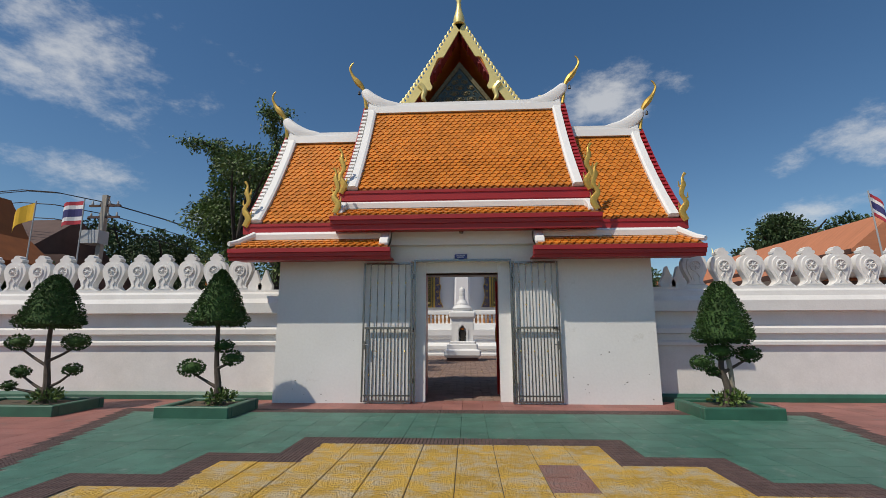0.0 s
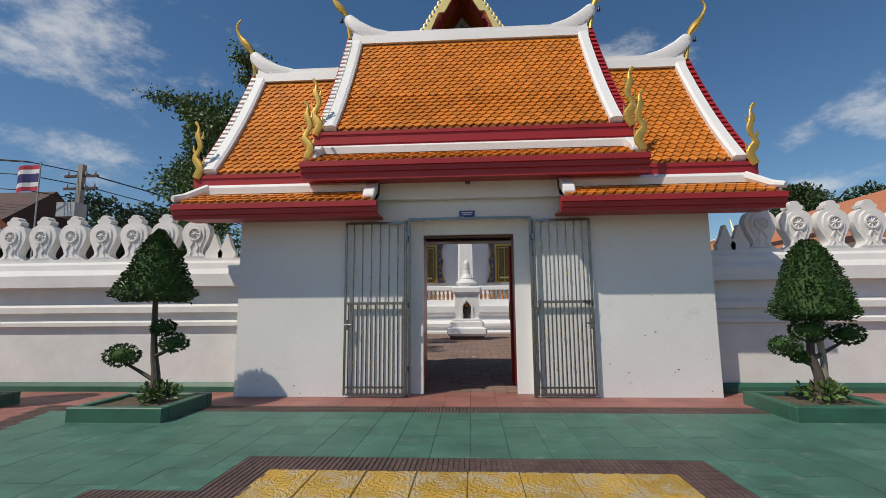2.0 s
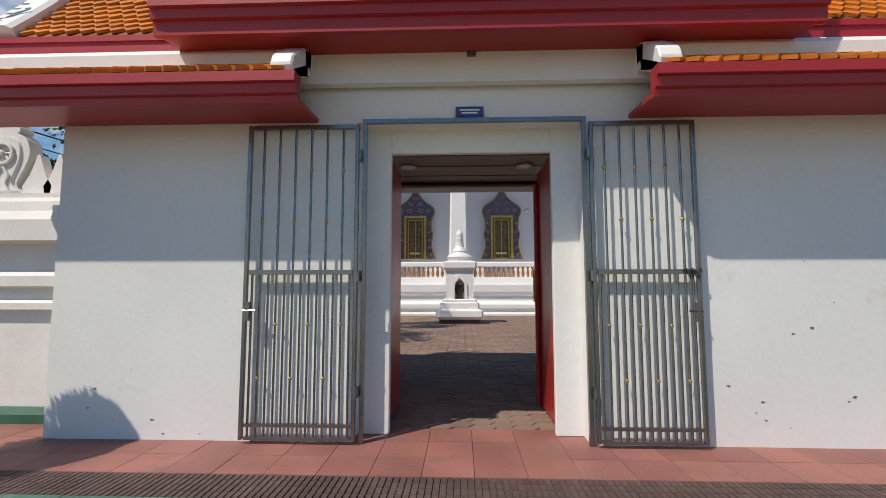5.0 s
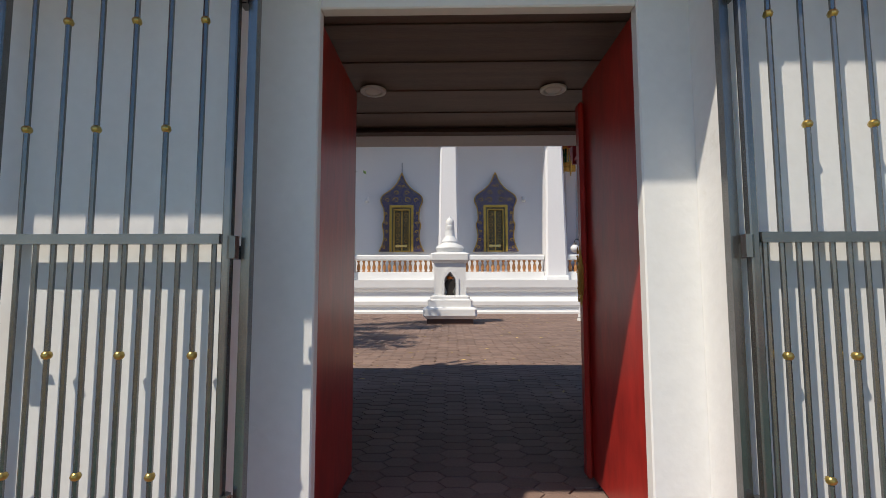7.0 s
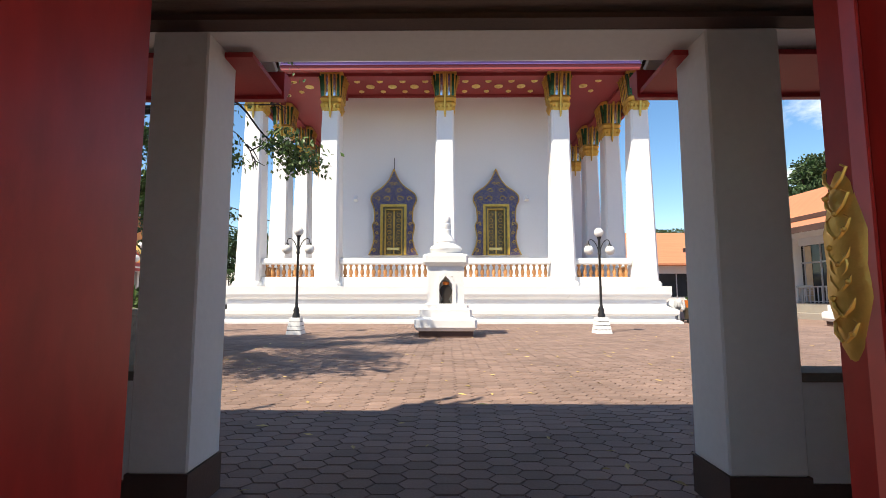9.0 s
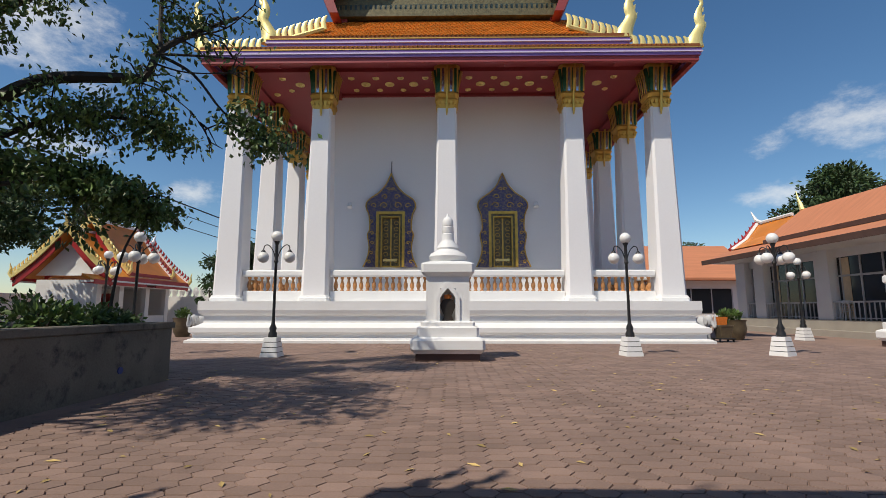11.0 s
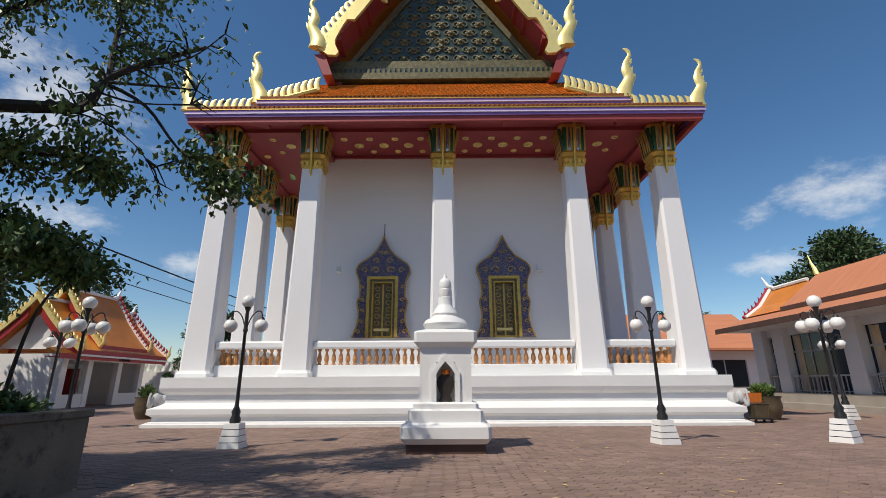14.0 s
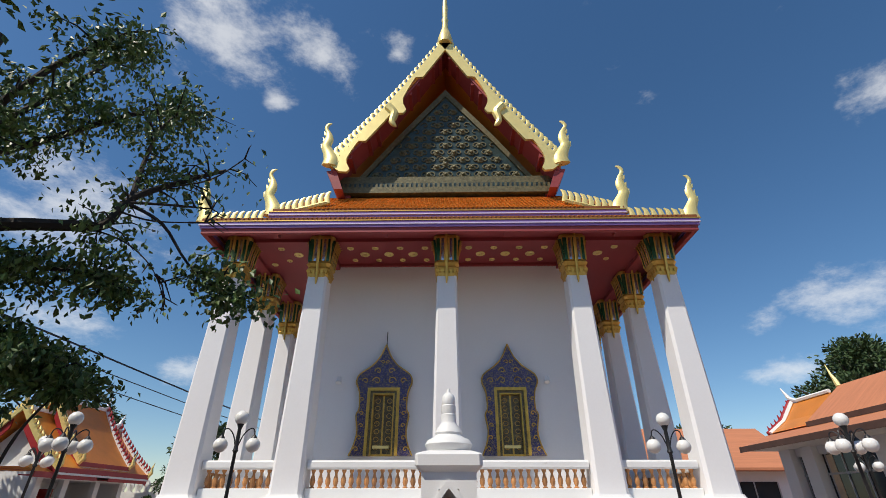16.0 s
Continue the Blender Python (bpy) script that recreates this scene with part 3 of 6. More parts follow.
def column(x, y):
    c = thing("column", (x, y, PZ), "tapering square white column with gilded lotus capital", "column", "hall columns")
    part("base", squares([(0.68, 0.0), (0.68, 0.14), (0.65, 0.18), (0.62, 0.26)], cut=0.16), WHITE, c)
    part("shaft", squares([(0.59, 0.24), (0.435, 8.95)], cut=0.2), HALLWHITE, c)
    cap = part("capital", squares([(0.44, 8.80), (0.48, 8.95), (0.45, 9.05), (0.52, 9.20), (0.48, 9.30), (0.56, 9.45), (0.50, 9.55), (0.48, 9.65), (0.56, 10.65), (0.60, 10.80), (0.56, 10.87)], cut=0.25), GOLD, c, "gilded tiered capital")
    for sx, sy in ((0, -1), (0, 1), (-1, 0), (1, 0)):
        for k in (-2, -1, 0, 1, 2):
            w = 0.2
            u = k * 0.19
            px, py = (u, sy * 0.50) if sy else (sx * 0.50, u)
            nx, ny = (0, sy) if sy else (sx, 0)
            tx, ty = (1, 0) if sy else (0, 1)
            bm = loft([[(px + tx * a * ww + nx * o, py + ty * a * ww + ny * o, z) for a, o in ((-1, -0.04), (1, -0.04), (1, 0.015 + q), (-1, 0.015 + q))] for z, ww, q in ((9.57, 0.06, 0.0), (9.95, 0.075, 0.02), (10.35, 0.085, 0.06), (10.65, 0.09, 0.10))])
            part("petal", bm, [MIRROR[0], MIRROR[1], MIRROR[2]][abs(k) if abs(k) < 2 else 0], cap, "glass mosaic petal")
            bm = tube([(px + tx * 0.105 + nx * 0.0, py + ty * 0.105, 9.55), (px + tx * 0.11 + nx * 0.05, py + ty * 0.11 + ny * 0.05, 10.20), (px + tx * 0.11 + nx * 0.16, py + ty * 0.11 + ny * 0.16, 10.68), (px + tx * 0.11 + nx * 0.24, py + ty * 0.11 + ny * 0.24, 10.63)], [0.035, 0.035, 0.045, 0.02], 6)
            part("rib", bm, GOLD, cap)
            if sy < 0 or sx:
                zt = 9.07 - (0.26 if k == 0 else 0.08 * (2 - abs(k)))
                part("pendant", loft([[(px + tx * a * 0.09 - nx * 0.04, py + ty * a * 0.09 - ny * 0.04, 9.13) for a in (-1, 1)] + [(px + tx * a * 0.09 + nx * 0.02, py + ty * a * 0.09 + ny * 0.02, 9.13) for a in (1, -1)], [(px + tx * a * 0.012 - nx * 0.07, py + ty * a * 0.012 - ny * 0.07, zt - 0.12) for a in (-1, 1)] + [(px + tx * a * 0.012 - nx * 0.03, py + ty * a * 0.012 - ny * 0.03, zt - 0.12) for a in (1, -1)]]), GOLD, cap)
    pts = smooth_line([(0, -0.48, 8.45), (0, -0.58, 9.25), (0, -0.74, 9.95), (0, -0.88, 10.65), (0, -1.05, 11.10)], 3)
    part("bracket", tube(pts, [0.03] + [0.06] * (len(pts) - 2) + [0.04], 6), GOLD, c, "gilded naga eave bracket", smooth=True)
    return c


first = column(COLX[0], 33.55)
for x in COLX[1:]:
    copy_thing(first, pose(x, 33.55, PZ))
for x in (COLX[0], COLX[4]):
    for k in range(1, 6):
        copy_thing(first, pose(x, 33.55 + 3.9 * k, PZ))

# soffit, beams and rosettes
E0, EX0, EX1 = 31.5, -11.13, 10.53
part("soffit", box(EX0 + 0.15, E0 + 0.2, 12.60, EX1 - 0.15, 57, 12.64), SOFFIT, hall, "dark red painted soffit")
for x in (-8.2, -3.2, 2.4, 7.4):
    part("beam", box(x - 0.13, E0 + 0.3, 12.42, x + 0.13, 33.0, 12.596), SOFFIT, hall)
part("beam", box(EX0 + 0.4, 33.3, 12.42, EX1 - 0.4, 33.8, 12.596), SOFFIT, hall)
for x in (COLX[0], COLX[4]):
    part("beam", box(x - 0.25, 33.8, 12.42, x + 0.25, 56, 12.596), SOFFIT, hall)
for x in (-6.15, 5.5):
    part("beam", box(x - 0.25, 33.8, 12.3, x + 0.25, 36, 12.596), SOFFIT, hall)
ros = lathe([(0.30, 0.0), (0.30, -0.03), (0.22, -0.05), (0.20, -0.02), (0.12, -0.03), (0.10, -0.09), (0.02, -0.11)], 12)
star = part("rosette", ros, PALEGOLD, hall, "pale gilded ceiling rosette", smooth=True)
star.location = (-9.3, 35.9, 12.598)
spots = [(x, 34.86, 0.78) for x in (-4.45, -3.25, -2.05, 1.3, 2.53, 3.75, -7.77, 7.1)]
spots += [(x, 34.23, 0.55) for x in (-5.06, -3.85, -2.64, -1.43, 0.7, 1.92, 3.14, 4.36, -8.44, 7.73)]
spots += [(x, 35.47, 0.5) for x in (-5.04, -3.83, -2.62, -1.4, 0.7, 1.92, 3.14, 4.36, -8.4, 7.7)]
spots += [(x, 32.2, 0.6) for x in (-8.9, -6.69, -4.67, -1.76, 1.15, 3.92, 5.94, 8.2)]
star.scale = (0.55, 0.55, 1)
for x, y, k in spots:
    r = new("rosette", star.data)
    r.parent, r.location = hall, (x, y, 12.598)
    r.scale = (k, k, 1)
part("beam", box(-6.4, 35.86, 12.45, 5.6, 35.998, 12.598), SOFFIT, hall)

# eave fascias: purple and lilac bands, tier by tier, with tiled strips between
def eave(y, x0, x1, z, rise, back):
    for (a, b, m, o) in ((-0.42, -0.2, SOFFIT, 0.12), (-0.2, -0.08, PURPLE, 0.05), (-0.08, -0.03, LILAC, 0.0), (-0.03, 0.10, PURPLE, 0.03), (0.10, 0.14, GOLD, 0.0), (0.14, 0.31, TILEBED, 0.06)):
        part("fascia", loft([[(x0 + o, y + o, z + s), (x1 - o, y + o, z + s), (x1 - o, back, z + s), (x1 - o - 0.2, back, z + s), (x1 - o - 0.2, y + o + 0.2, z + s), (x0 + o + 0.2, y + o + 0.2, z + s), (x0 + o + 0.2, back, z + s), (x0 + o, back, z + s)] for s in (a, b)]), m, hall, "stepped purple eave fascia" if m is PURPLE else "")
    line = [(y + 0.02, z + 0.24), (y + rise[0], z + rise[1])]
    deck = part("lower_roof", loft([[(x0 + 0.1, y + 0.1, z + 0.30), (x1 - 0.1, y + 0.1, z + 0.30), (x1 - 0.1, back, z + 0.30), (x0 + 0.1, back, z + 0.30)], [(x0 + rise[0], y + rise[0], z + rise[1]), (x1 - rise[0], y + rise[0], z + rise[1]), (x1 - rise[0], back, z + rise[1]), (x0 + rise[0], back, z + rise[1])]]), TILEBED, hall, "lower tier of orange roof tiles")
    slab_tiles("tile_field", line, x0 + rise[0], x1 - rise[0], 0.2, 0.13, deck, 0, TILE, TILEP)


eave(E0, EX0, EX1, 12.35, (0.6, 0.45), 57)
eave(E0 + 0.55, -8.45, 7.75, 13.2, (1.75, 2.1), 56)
for x in (-5.4, 4.8):
    part("wall", box(x - 0.2, 33.6, 13.2, x + 0.2, 55, 15.6), SOFFIT, hall)

# gable: apex, slopes and bargeboards
AX, AZ = -0.40, 25.7
GY, TY = 32.5, 33.9
def slope(side, w0, z0):
    """Concave slope from the apex to the eave corner."""
    return [(AX + side * w0 * t, AZ + (z0 - AZ) * t - 0.35 * math.sin(math.pi * t)) for t in [i / 14 for i in range(15)]]


GW, GZ = 5.75, 16.35


def temple_naga(x, y, z, h, s, material, label):
    """Slender serpent finial: broad scaled foot, neck bowed outwards and a tip hooked back inwards, with barbs on its back."""
    line = smooth_line([(x + s * u * h, y, z + v * h) for u, v in ((-0.02, -0.03), (-0.03, 0.1), (0.03, 0.26), (0.10, 0.42), (0.07, 0.58), (0.09, 0.74), (0.15, 0.88), (0.12, 0.97), (0.05, 1.0))], 4)
    n = len(line)
    bm = tube(line, [h * (0.145 * (1 - i / (n - 1)) ** 1.15 + 0.012 + 0.012 * math.sin(16 * i / (n - 1))) for i in range(n)], 8, None, 0.5)
    for k, f in enumerate((0.12, 0.24, 0.36, 0.48, 0.6)):
        q = line[int(n * f)]
        r = h * 0.06 * (1 - 0.5 * f)
        tube([q, q + Vector((s * r * 1.6, 0, r * 0.6)), q + Vector((s * r * 2.4, 0, r * 2.4))], [r, r * 0.8, r * 0.1], 6, bm, 0.5)
    q = Vector((x - s * 0.12 * h, y, z))
    tube([q + Vector((0, 0, -0.02 * h)), q + Vector((-s * 0.05 * h, 0, 0.06 * h)), q + Vector((-s * 0.02 * h, 0, 0.16 * h))], [h * 0.07, h * 0.06, h * 0.01], 6, bm, 0.6)
    return part("naga_finial", bm, material, hall, label, smooth=True)


for s in (-1, 1):
    ln = slope(s, GW, GZ)
    part("main_roof", loft([[(x, y, z) for x, z in ln] + [(x - s * 0.1, y, z - 0.25) for x, z in ln[::-1]] for y in (GY + 0.1, 55)]), TILE, hall, "steep orange tiled main roof")
    under = [(x - s * 0.12, z - 0.262) for x, z in ln]
    part("gable_soffit", loft([[(x, y, z) for x, z in under] + [(x - s * 0.05, y, z - 0.12) for x, z in under[::-1]] for y in (GY + 0.12, TY)]), SOFFIT, hall, "dark red gable soffit")
    for k in range(8):
        x, z = under[1 + int(k * 1.6)]
        part("purlin", box(x - 0.09, GY + 0.2, z - 0.36, x + 0.09, TY, z - 0.125), SOFFIT, hall)
    # gilded bargeboard in two swags
    def board(t0, t1, bulge):
        top, low = [], []
        n = 22
        for i in range(n + 1):
            u = i / n
            t = t0 + (t1 - t0) * u
            x = AX + s * GW * t
            z = AZ + (GZ - AZ) * t - 0.35 * math.sin(math.pi * t)
            w = 0.42 + 0.12 * t + bulge * (math.exp(-((u - 0.93) / 0.06) ** 2) * 0.5 - 0.28 * math.sin(math.pi * u) ** 2 * (u > 0.5))
            top.append((x + s * 0.10, z + 0.12))
            low.append((x - s * w * 0.75, z - w * 0.55))
        return loft([[(a[0], GY, a[1]), (b[0], GY, b[1]), (b[0], GY + 0.16, b[1]), (a[0], GY + 0.16, a[1])] for a, b in zip(top, low)])
    part("bargeboard", board(0.0, 0.55, 1.35), PALEGOLD, hall, "pale gilded swagged bargeboard", smooth=True)
    part("bargeboard", board(0.555, 1.0, 1.2), PALEGOLD, hall, "pale gilded swagged bargeboard", smooth=True)
    x, z = AX + s * GW * 0.55, AZ + (GZ - AZ) * 0.55 - 0.35
    pts = smooth_line([(x - s * 0.1, GY + 0.05, z + 0.1), (x - s * 0.45, GY + 0.05, z - 0.35), (x - s * 0.35, GY + 0.05, z - 0.95), (x - s * 0.6, GY + 0.05, z - 1.3)], 4)
    part("scroll", tube(pts, [0.28, 0.27, 0.26, 0.25, 0.24, 0.22, 0.2, 0.18, 0.17, 0.16, 0.13, 0.08, 0.03][:len(pts)], 8), PALEGOLD, hall, "gilded hook scroll", smooth=True)
    for k in range(27):
        t = 0.05 + 0.91 * k / 26
        x = AX + s * GW * t
        z = AZ + (GZ - AZ) * t - 0.35 * math.sin(math.pi * t)
        q = 0.75 + 0.35 * t
        bm = tube([(x, GY + 0.08, z), (x + s * 0.22 * q, GY + 0.08, z + 0.26 * q), (x + s * 0.2 * q, GY + 0.08, z + 0.48 * q), (x + s * 0.12 * q, GY + 0.08, z + 0.62 * q)], [0.15 * q, 0.13 * q, 0.09 * q, 0.02], 6, None, 0.6)
        part("bargeboard_flame", bm, PALEGOLD, hall, "", smooth=True)
    temple_naga(AX + s * (GW + 0.05), GY + 0.08, GZ + 0.1, 2.75, s, PALEGOLD, "gilded naga finial")
    # naga finials and flame rows on the lower tiers
    xo, xi = (EX0 - 0.02, -8.45) if s < 0 else (EX1 - 0.1, 7.65)
    temple_naga(xo, E0 + 0.25, 12.62, 2.3, s, PALEGOLD, "gilded naga finial")
    temple_naga(xi, E0 + 0.8, 13.3, 2.65, s, PALEGOLD, "gilded naga finial")
    for a, b, y, z, n in ((xo - s * 0.45, xi + s * 0.1, E0 + 0.25, 12.5, 8), (xi - s * 0.5, AX + s * 5.5, E0 + 0.8, 13.4, 8)):
        for k in range(n):
            x = a + (b - a) * k / (n - 1)
            zz = z + (0.6 * k / (n - 1) if a == xi - s * 0.5 else 0.1 * k / n)
            part("ridge_flame", tube([(x, y, zz - 0.1), (x + s * 0.06, y, zz + 0.25), (x + s * 0.02, y, zz + 0.48), (x - s * 0.1, y, zz + 0.6)], [0.14, 0.13, 0.1, 0.03], 6, None, 0.6), PALEGOLD, hall, "", smooth=True)
        part("hip_ridge", tube([(a, y, z - 0.06), (b, y, z + (0.55 if a == xi - s * 0.5 else 0.02))], 0.11, 6), PALEGOLD, hall)
# apex finial
part("apex_finial", lathe([(0.42, -0.3), (0.45, 0.1), (0.36, 0.5), (0.2, 1.1), (0.16, 1.7), (0.22, 1.9), (0.15, 2.1), (0.17, 3.0), (0.12, 4.4), (0.02, 6.2)], 10, (AX, GY + 0.1, AZ + 0.05)), PALEGOLD, hall, "tall gilded apex finial", smooth=True)

# carved pediment
CARVE = mat("carved_ground", (0.035, 0.06, 0.055), 0.35, 0.2, var=0.5, scale=5, bump=0.6, fine=18)
CARVEGOLD = mat("carved_relief", (0.13, 0.115, 0.06), 0.6, 0.3, var=0.5, scale=5, bump=0.6, fine=18)
TB, TA, TW = 16.45, 22.45, 4.3
part("pediment", extrude_y([(AX - TW, TB), (AX + TW, TB), (AX + 2.25, TB + 2.9), (AX, TA), (AX - 2.25, TB + 2.9)], TY, TY + 0.3), CARVE, hall, "dark green carved pediment with gilt flowers")
ped = part("pediment_frame", extrude_y([(AX - TW - 0.3, TB), (AX - TW, TB), (AX - 2.3, TB + 2.9), (AX, TA), (AX + 2.3, TB + 2.9), (AX + TW, TB), (AX + TW + 0.3, TB), (AX + 2.55, TB + 3.05), (AX, TA + 0.55), (AX - 2.55, TB + 3.05)], TY - 0.1, TY + 0.2), CARVEGOLD, hall)
flower = bmesh.new()
for k in range(6):
    a = k * math.pi / 3
    bmesh.ops.create_icosphere(flower, subdivisions=1, radius=0.1, matrix=Matrix.Translation((0.13 * math.cos(a), 0, 0.13 * math.sin(a))) @ Matrix.Diagonal((1, 0.6, 1, 1)))
bmesh.ops.create_icosphere(flower, subdivisions=1, radius=0.11, matrix=Matrix.Translation((0, -0.05, 0)))
fl = part("carved_flower", flower, CARVEGOLD, hall, "", smooth=True)
fl.location = (AX, TY - 0.03, TB + 1)
scroll = bmesh.new()
for s in (-1, 1):
    tube([(0.24 * math.cos(a) * (1 - a / 7) * s + s * 0.25, 0, 0.24 * math.sin(a) * (1 - a / 7)) for a in [k * 0.5 for k in range(11)]], [0.035] * 11, 5, scroll)
sc = part("carved_scroll", scroll, CARVEGOLD, hall, "", smooth=True)
sc.location = (AX, TY - 0.02, TB + 1.4)
for r in range(12):
    z = TB + 0.3 + r * 0.5
    hw = (TW - (z - TB) * (TW - 2.3) / 2.9 if z < TB + 2.9 else 2.3 * (TA - z) / (TA - TB - 2.9)) - 0.3
    n = int(hw / 0.46)
    for k in range(-n, n + 1):
        m = fl if (k + r) % 2 == 0 else sc
        o = new(m.name.split(".")[0], m.data)
        o.parent, o.location = hall, (AX + k * 0.46, TY - 0.03, z)
for z, h, d, m in ((15.3, 0.35, 0.5, CARVEGOLD), (15.66, 0.3, 0.4, CARVE), (15.97, 0.47, 0.3, CARVEGOLD)):
    part("pediment_moulding", box(AX - 5.75 + d, TY - d, z, AX + 5.75 - d, TY + 0.2, z + h), m, hall)
for k in range(44):
    x = AX - 5.2 + k * 10.4 / 43
    part("dentil", box(x - 0.06, TY - 0.46, 15.66, x + 0.06, TY - 0.38, 15.9), CARVEGOLD, hall)
for s in (-1, 1):
    part("gable_beam", loft([[(AX + s * x, y, z) for x, z in ((5.0, 15.0), (5.4, 15.0), (GW + 0.15, GZ - 0.25), (GW - 0.35, GZ - 0.25))] for y in (GY + 0.15, TY + 0.4)]), SOFFIT, hall)

# ---- hall windows, balustrade ----
BLUEMOS = mat("blue_mosaic", (0.04, 0.035, 0.125), 0.3, 0.2, var=0.55, scale=9, bump=0.4, fine=30, dirt=(0.30, 0.22, 0.10), dirt_at=0.485)
OLDGILT = mat("old_gilt", (0.58, 0.36, 0.07), 0.4, 0.55, var=0.25, scale=5, bump=0.25, fine=30)
LACQUER = mat("gilt_lacquer", (0.11, 0.085, 0.045), 0.4, 0.3, var=0.6, scale=6, bump=0.4, fine=20, dirt=(0.30, 0.21, 0.07), dirt_at=0.52)


def hall_window(x, spike):
    w = thing("temple_window", (x, WY - 0.002, 3.46), "closed gilt shutters in a blue mosaic pointed frame", "window", "hall windows")
    half = smooth_line([(1.36, 0, 0.0), (1.16, 0, 0.45), (1.07, 0, 1.0), (1.17, 0, 1.62), (1.06, 0, 1.9), (1.10, 0, 2.6), (1.27, 0, 3.05), (1.15, 0, 3.4), (0.62, 0, 3.78), (0.26, 0, 4.2), (0.0, 0, 4.78)], 3)
    out = [(p.x, p.z) for p in half]
    ring = out + [(-a, b) for a, b in out[-2::-1]]
    hole = [(-0.7, 0.0), (-0.7, 2.78), (0.7, 2.78), (0.7, 0.0)]
    surround = part("surround", extrude_y(ring + hole, -0.26, 0.0), BLUEMOS, w, "blue glass mosaic surround")
    bm = bmesh.new()
    for a, b in zip(ring, ring[1:]):
        tube([(a[0] * 0.985, -0.265, a[1]), (b[0] * 0.985, -0.265, b[1])], 0.03, 4, bm)
    part("border", bm, OLDGILT, surround, "thin gilt border")
    for s in (-1, 1):
        for (cx0, cz0, r) in ((0.34, 3.1, 0.2), (0.85, 3.1, 0.15), (0.3, 3.55, 0.16), (0.95, 2.3, 0.1), (0.92, 1.7, 0.11), (0.9, 1.2, 0.1), (0.95, 0.7, 0.11), (1.05, 0.25, 0.12), (0.1, 3.95, 0.1)):
            part("scroll", tube([(s * (cx0 + r * (1 - a / 8) * math.cos(a)), -0.27, cz0 + r * (1 - a / 8) * math.sin(a)) for a in [k * 0.6 for k in range(11)]], 0.022, 4), OLDGILT, surround)
    if spike:
        part("spike", tube([(0, -0.1, 4.7), (0, -0.1, 5.45)], 0.02, 5), BLACK, w)
    for d, o, m in ((0.0, -0.30, OLDGILT), (0.1, -0.22, LACQUER), (0.16, -0.20, OLDGILT)):
        h = 0.72 - d
        t = 2.80 - d
        bm = extrude_y([(h, 0), (h, t), (-h, t), (-h, 0), (-h + 0.13, 0), (-h + 0.13, t - 0.13), (h - 0.13, t - 0.13), (h - 0.13, 0)], o, o + 0.26)
        part("frame", bm, m, w, "stepped gilt frame")
    for s in (-1, 1):
        sh = part("shutter", box(min(s * 0.02, s * 0.5), 0.02, 0.06, max(s * 0.02, s * 0.5), 0.08, 2.55), LACQUER, w, "worn gilt lacquer shutter")
        for k in range(7):
            z = 0.35 + 0.32 * k
            part("relief", tube([(s * (0.26 + 0.11 * math.cos(a)), 0.015, z + 0.1 * math.sin(a)) for a in [q * 0.7 for q in range(9)]], 0.014, 4), OLDGILT, sh)
    part("mullion", box(-0.035, -0.02, 0.0, 0.035, 0.05, 2.6), OLDGILT, w)
    part("sill", box(-0.5, -0.04, 0.0, 0.5, 0.06, 0.08), OLDGILT, w)
    part("plaque", box(-0.38, -0.06, 0.30, 0.32, -0.02, 0.42), PALEGOLD, w, "pale gilt plaque")


hall_window(WIN[0], True)
hall_window(WIN[1], False)
for x in (-5.3, 4.1):
    sp = thing("wall_lamp", (x, WY, 6.6), "small grey spotlight fixed on the white wall", "lamp")
    bm = tube([(0, 0.0, 0), (0, -0.2, 0.02)], 0.04, 8)
    part("arm", bm, WHITE, sp)
    part("head", tube([(0, -0.16, 0.14), (0, -0.22, 0.0), (0, -0.26, -0.12)], [0.1, 0.12, 0.14], 10), WHITE, sp, smooth=True)

TERRA = mat("ochre_baluster", (0.46, 0.21, 0.075), 0.5, var=0.35, scale=3, bump=0.15, piece=0.3, dirt=(0.72, 0.66, 0.58), dirt_at=0.66)
bal_mesh = None
for a, b in ((COLX[0] + 0.62, COLX[1] - 0.62), (COLX[1] + 0.62, COLX[2] - 0.5), (COLX[2] + 0.5, COLX[3] - 0.62), (COLX[3] + 0.62, COLX[4] - 0.62)):
    bal = thing("balustrade", ((a + b) / 2, 33.5, PZ), "white balustrade with ochre glazed balusters between columns", "balustrade", "hall balustrades")
    h = (b - a) / 2
    part("base_rail", box(-h, -0.2, 0, h, 0.2, 0.46), WHITE, bal, bevel=0.02)
    part("top_rail", extrude_x([(-0.2, 1.08), (-0.24, 1.14), (-0.24, 1.32), (-0.2, 1.38), (0.2, 1.38), (0.24, 1.32), (0.24, 1.14), (0.2, 1.08)], -h, h), WHITE, bal)
    n = int(2 * h / 0.29)
    for k in range(n):
        x = -h + 0.2 + k * (2 * h - 0.4) / (n - 1)
        if bal_mesh is None:
            o = part("baluster", lathe([(0.09, 0.455), (0.09, 0.5), (0.05, 0.53), (0.08, 0.6), (0.10, 0.68), (0.088, 0.78), (0.05, 0.9), (0.045, 0.96), (0.08, 1.02), (0.09, 1.085)], 8), TERRA, bal, smooth=True)
            bal_mesh = o.data
        else:
            o = new("baluster", bal_mesh)
            o.parent = bal
        o.location = (x, 0, 0)
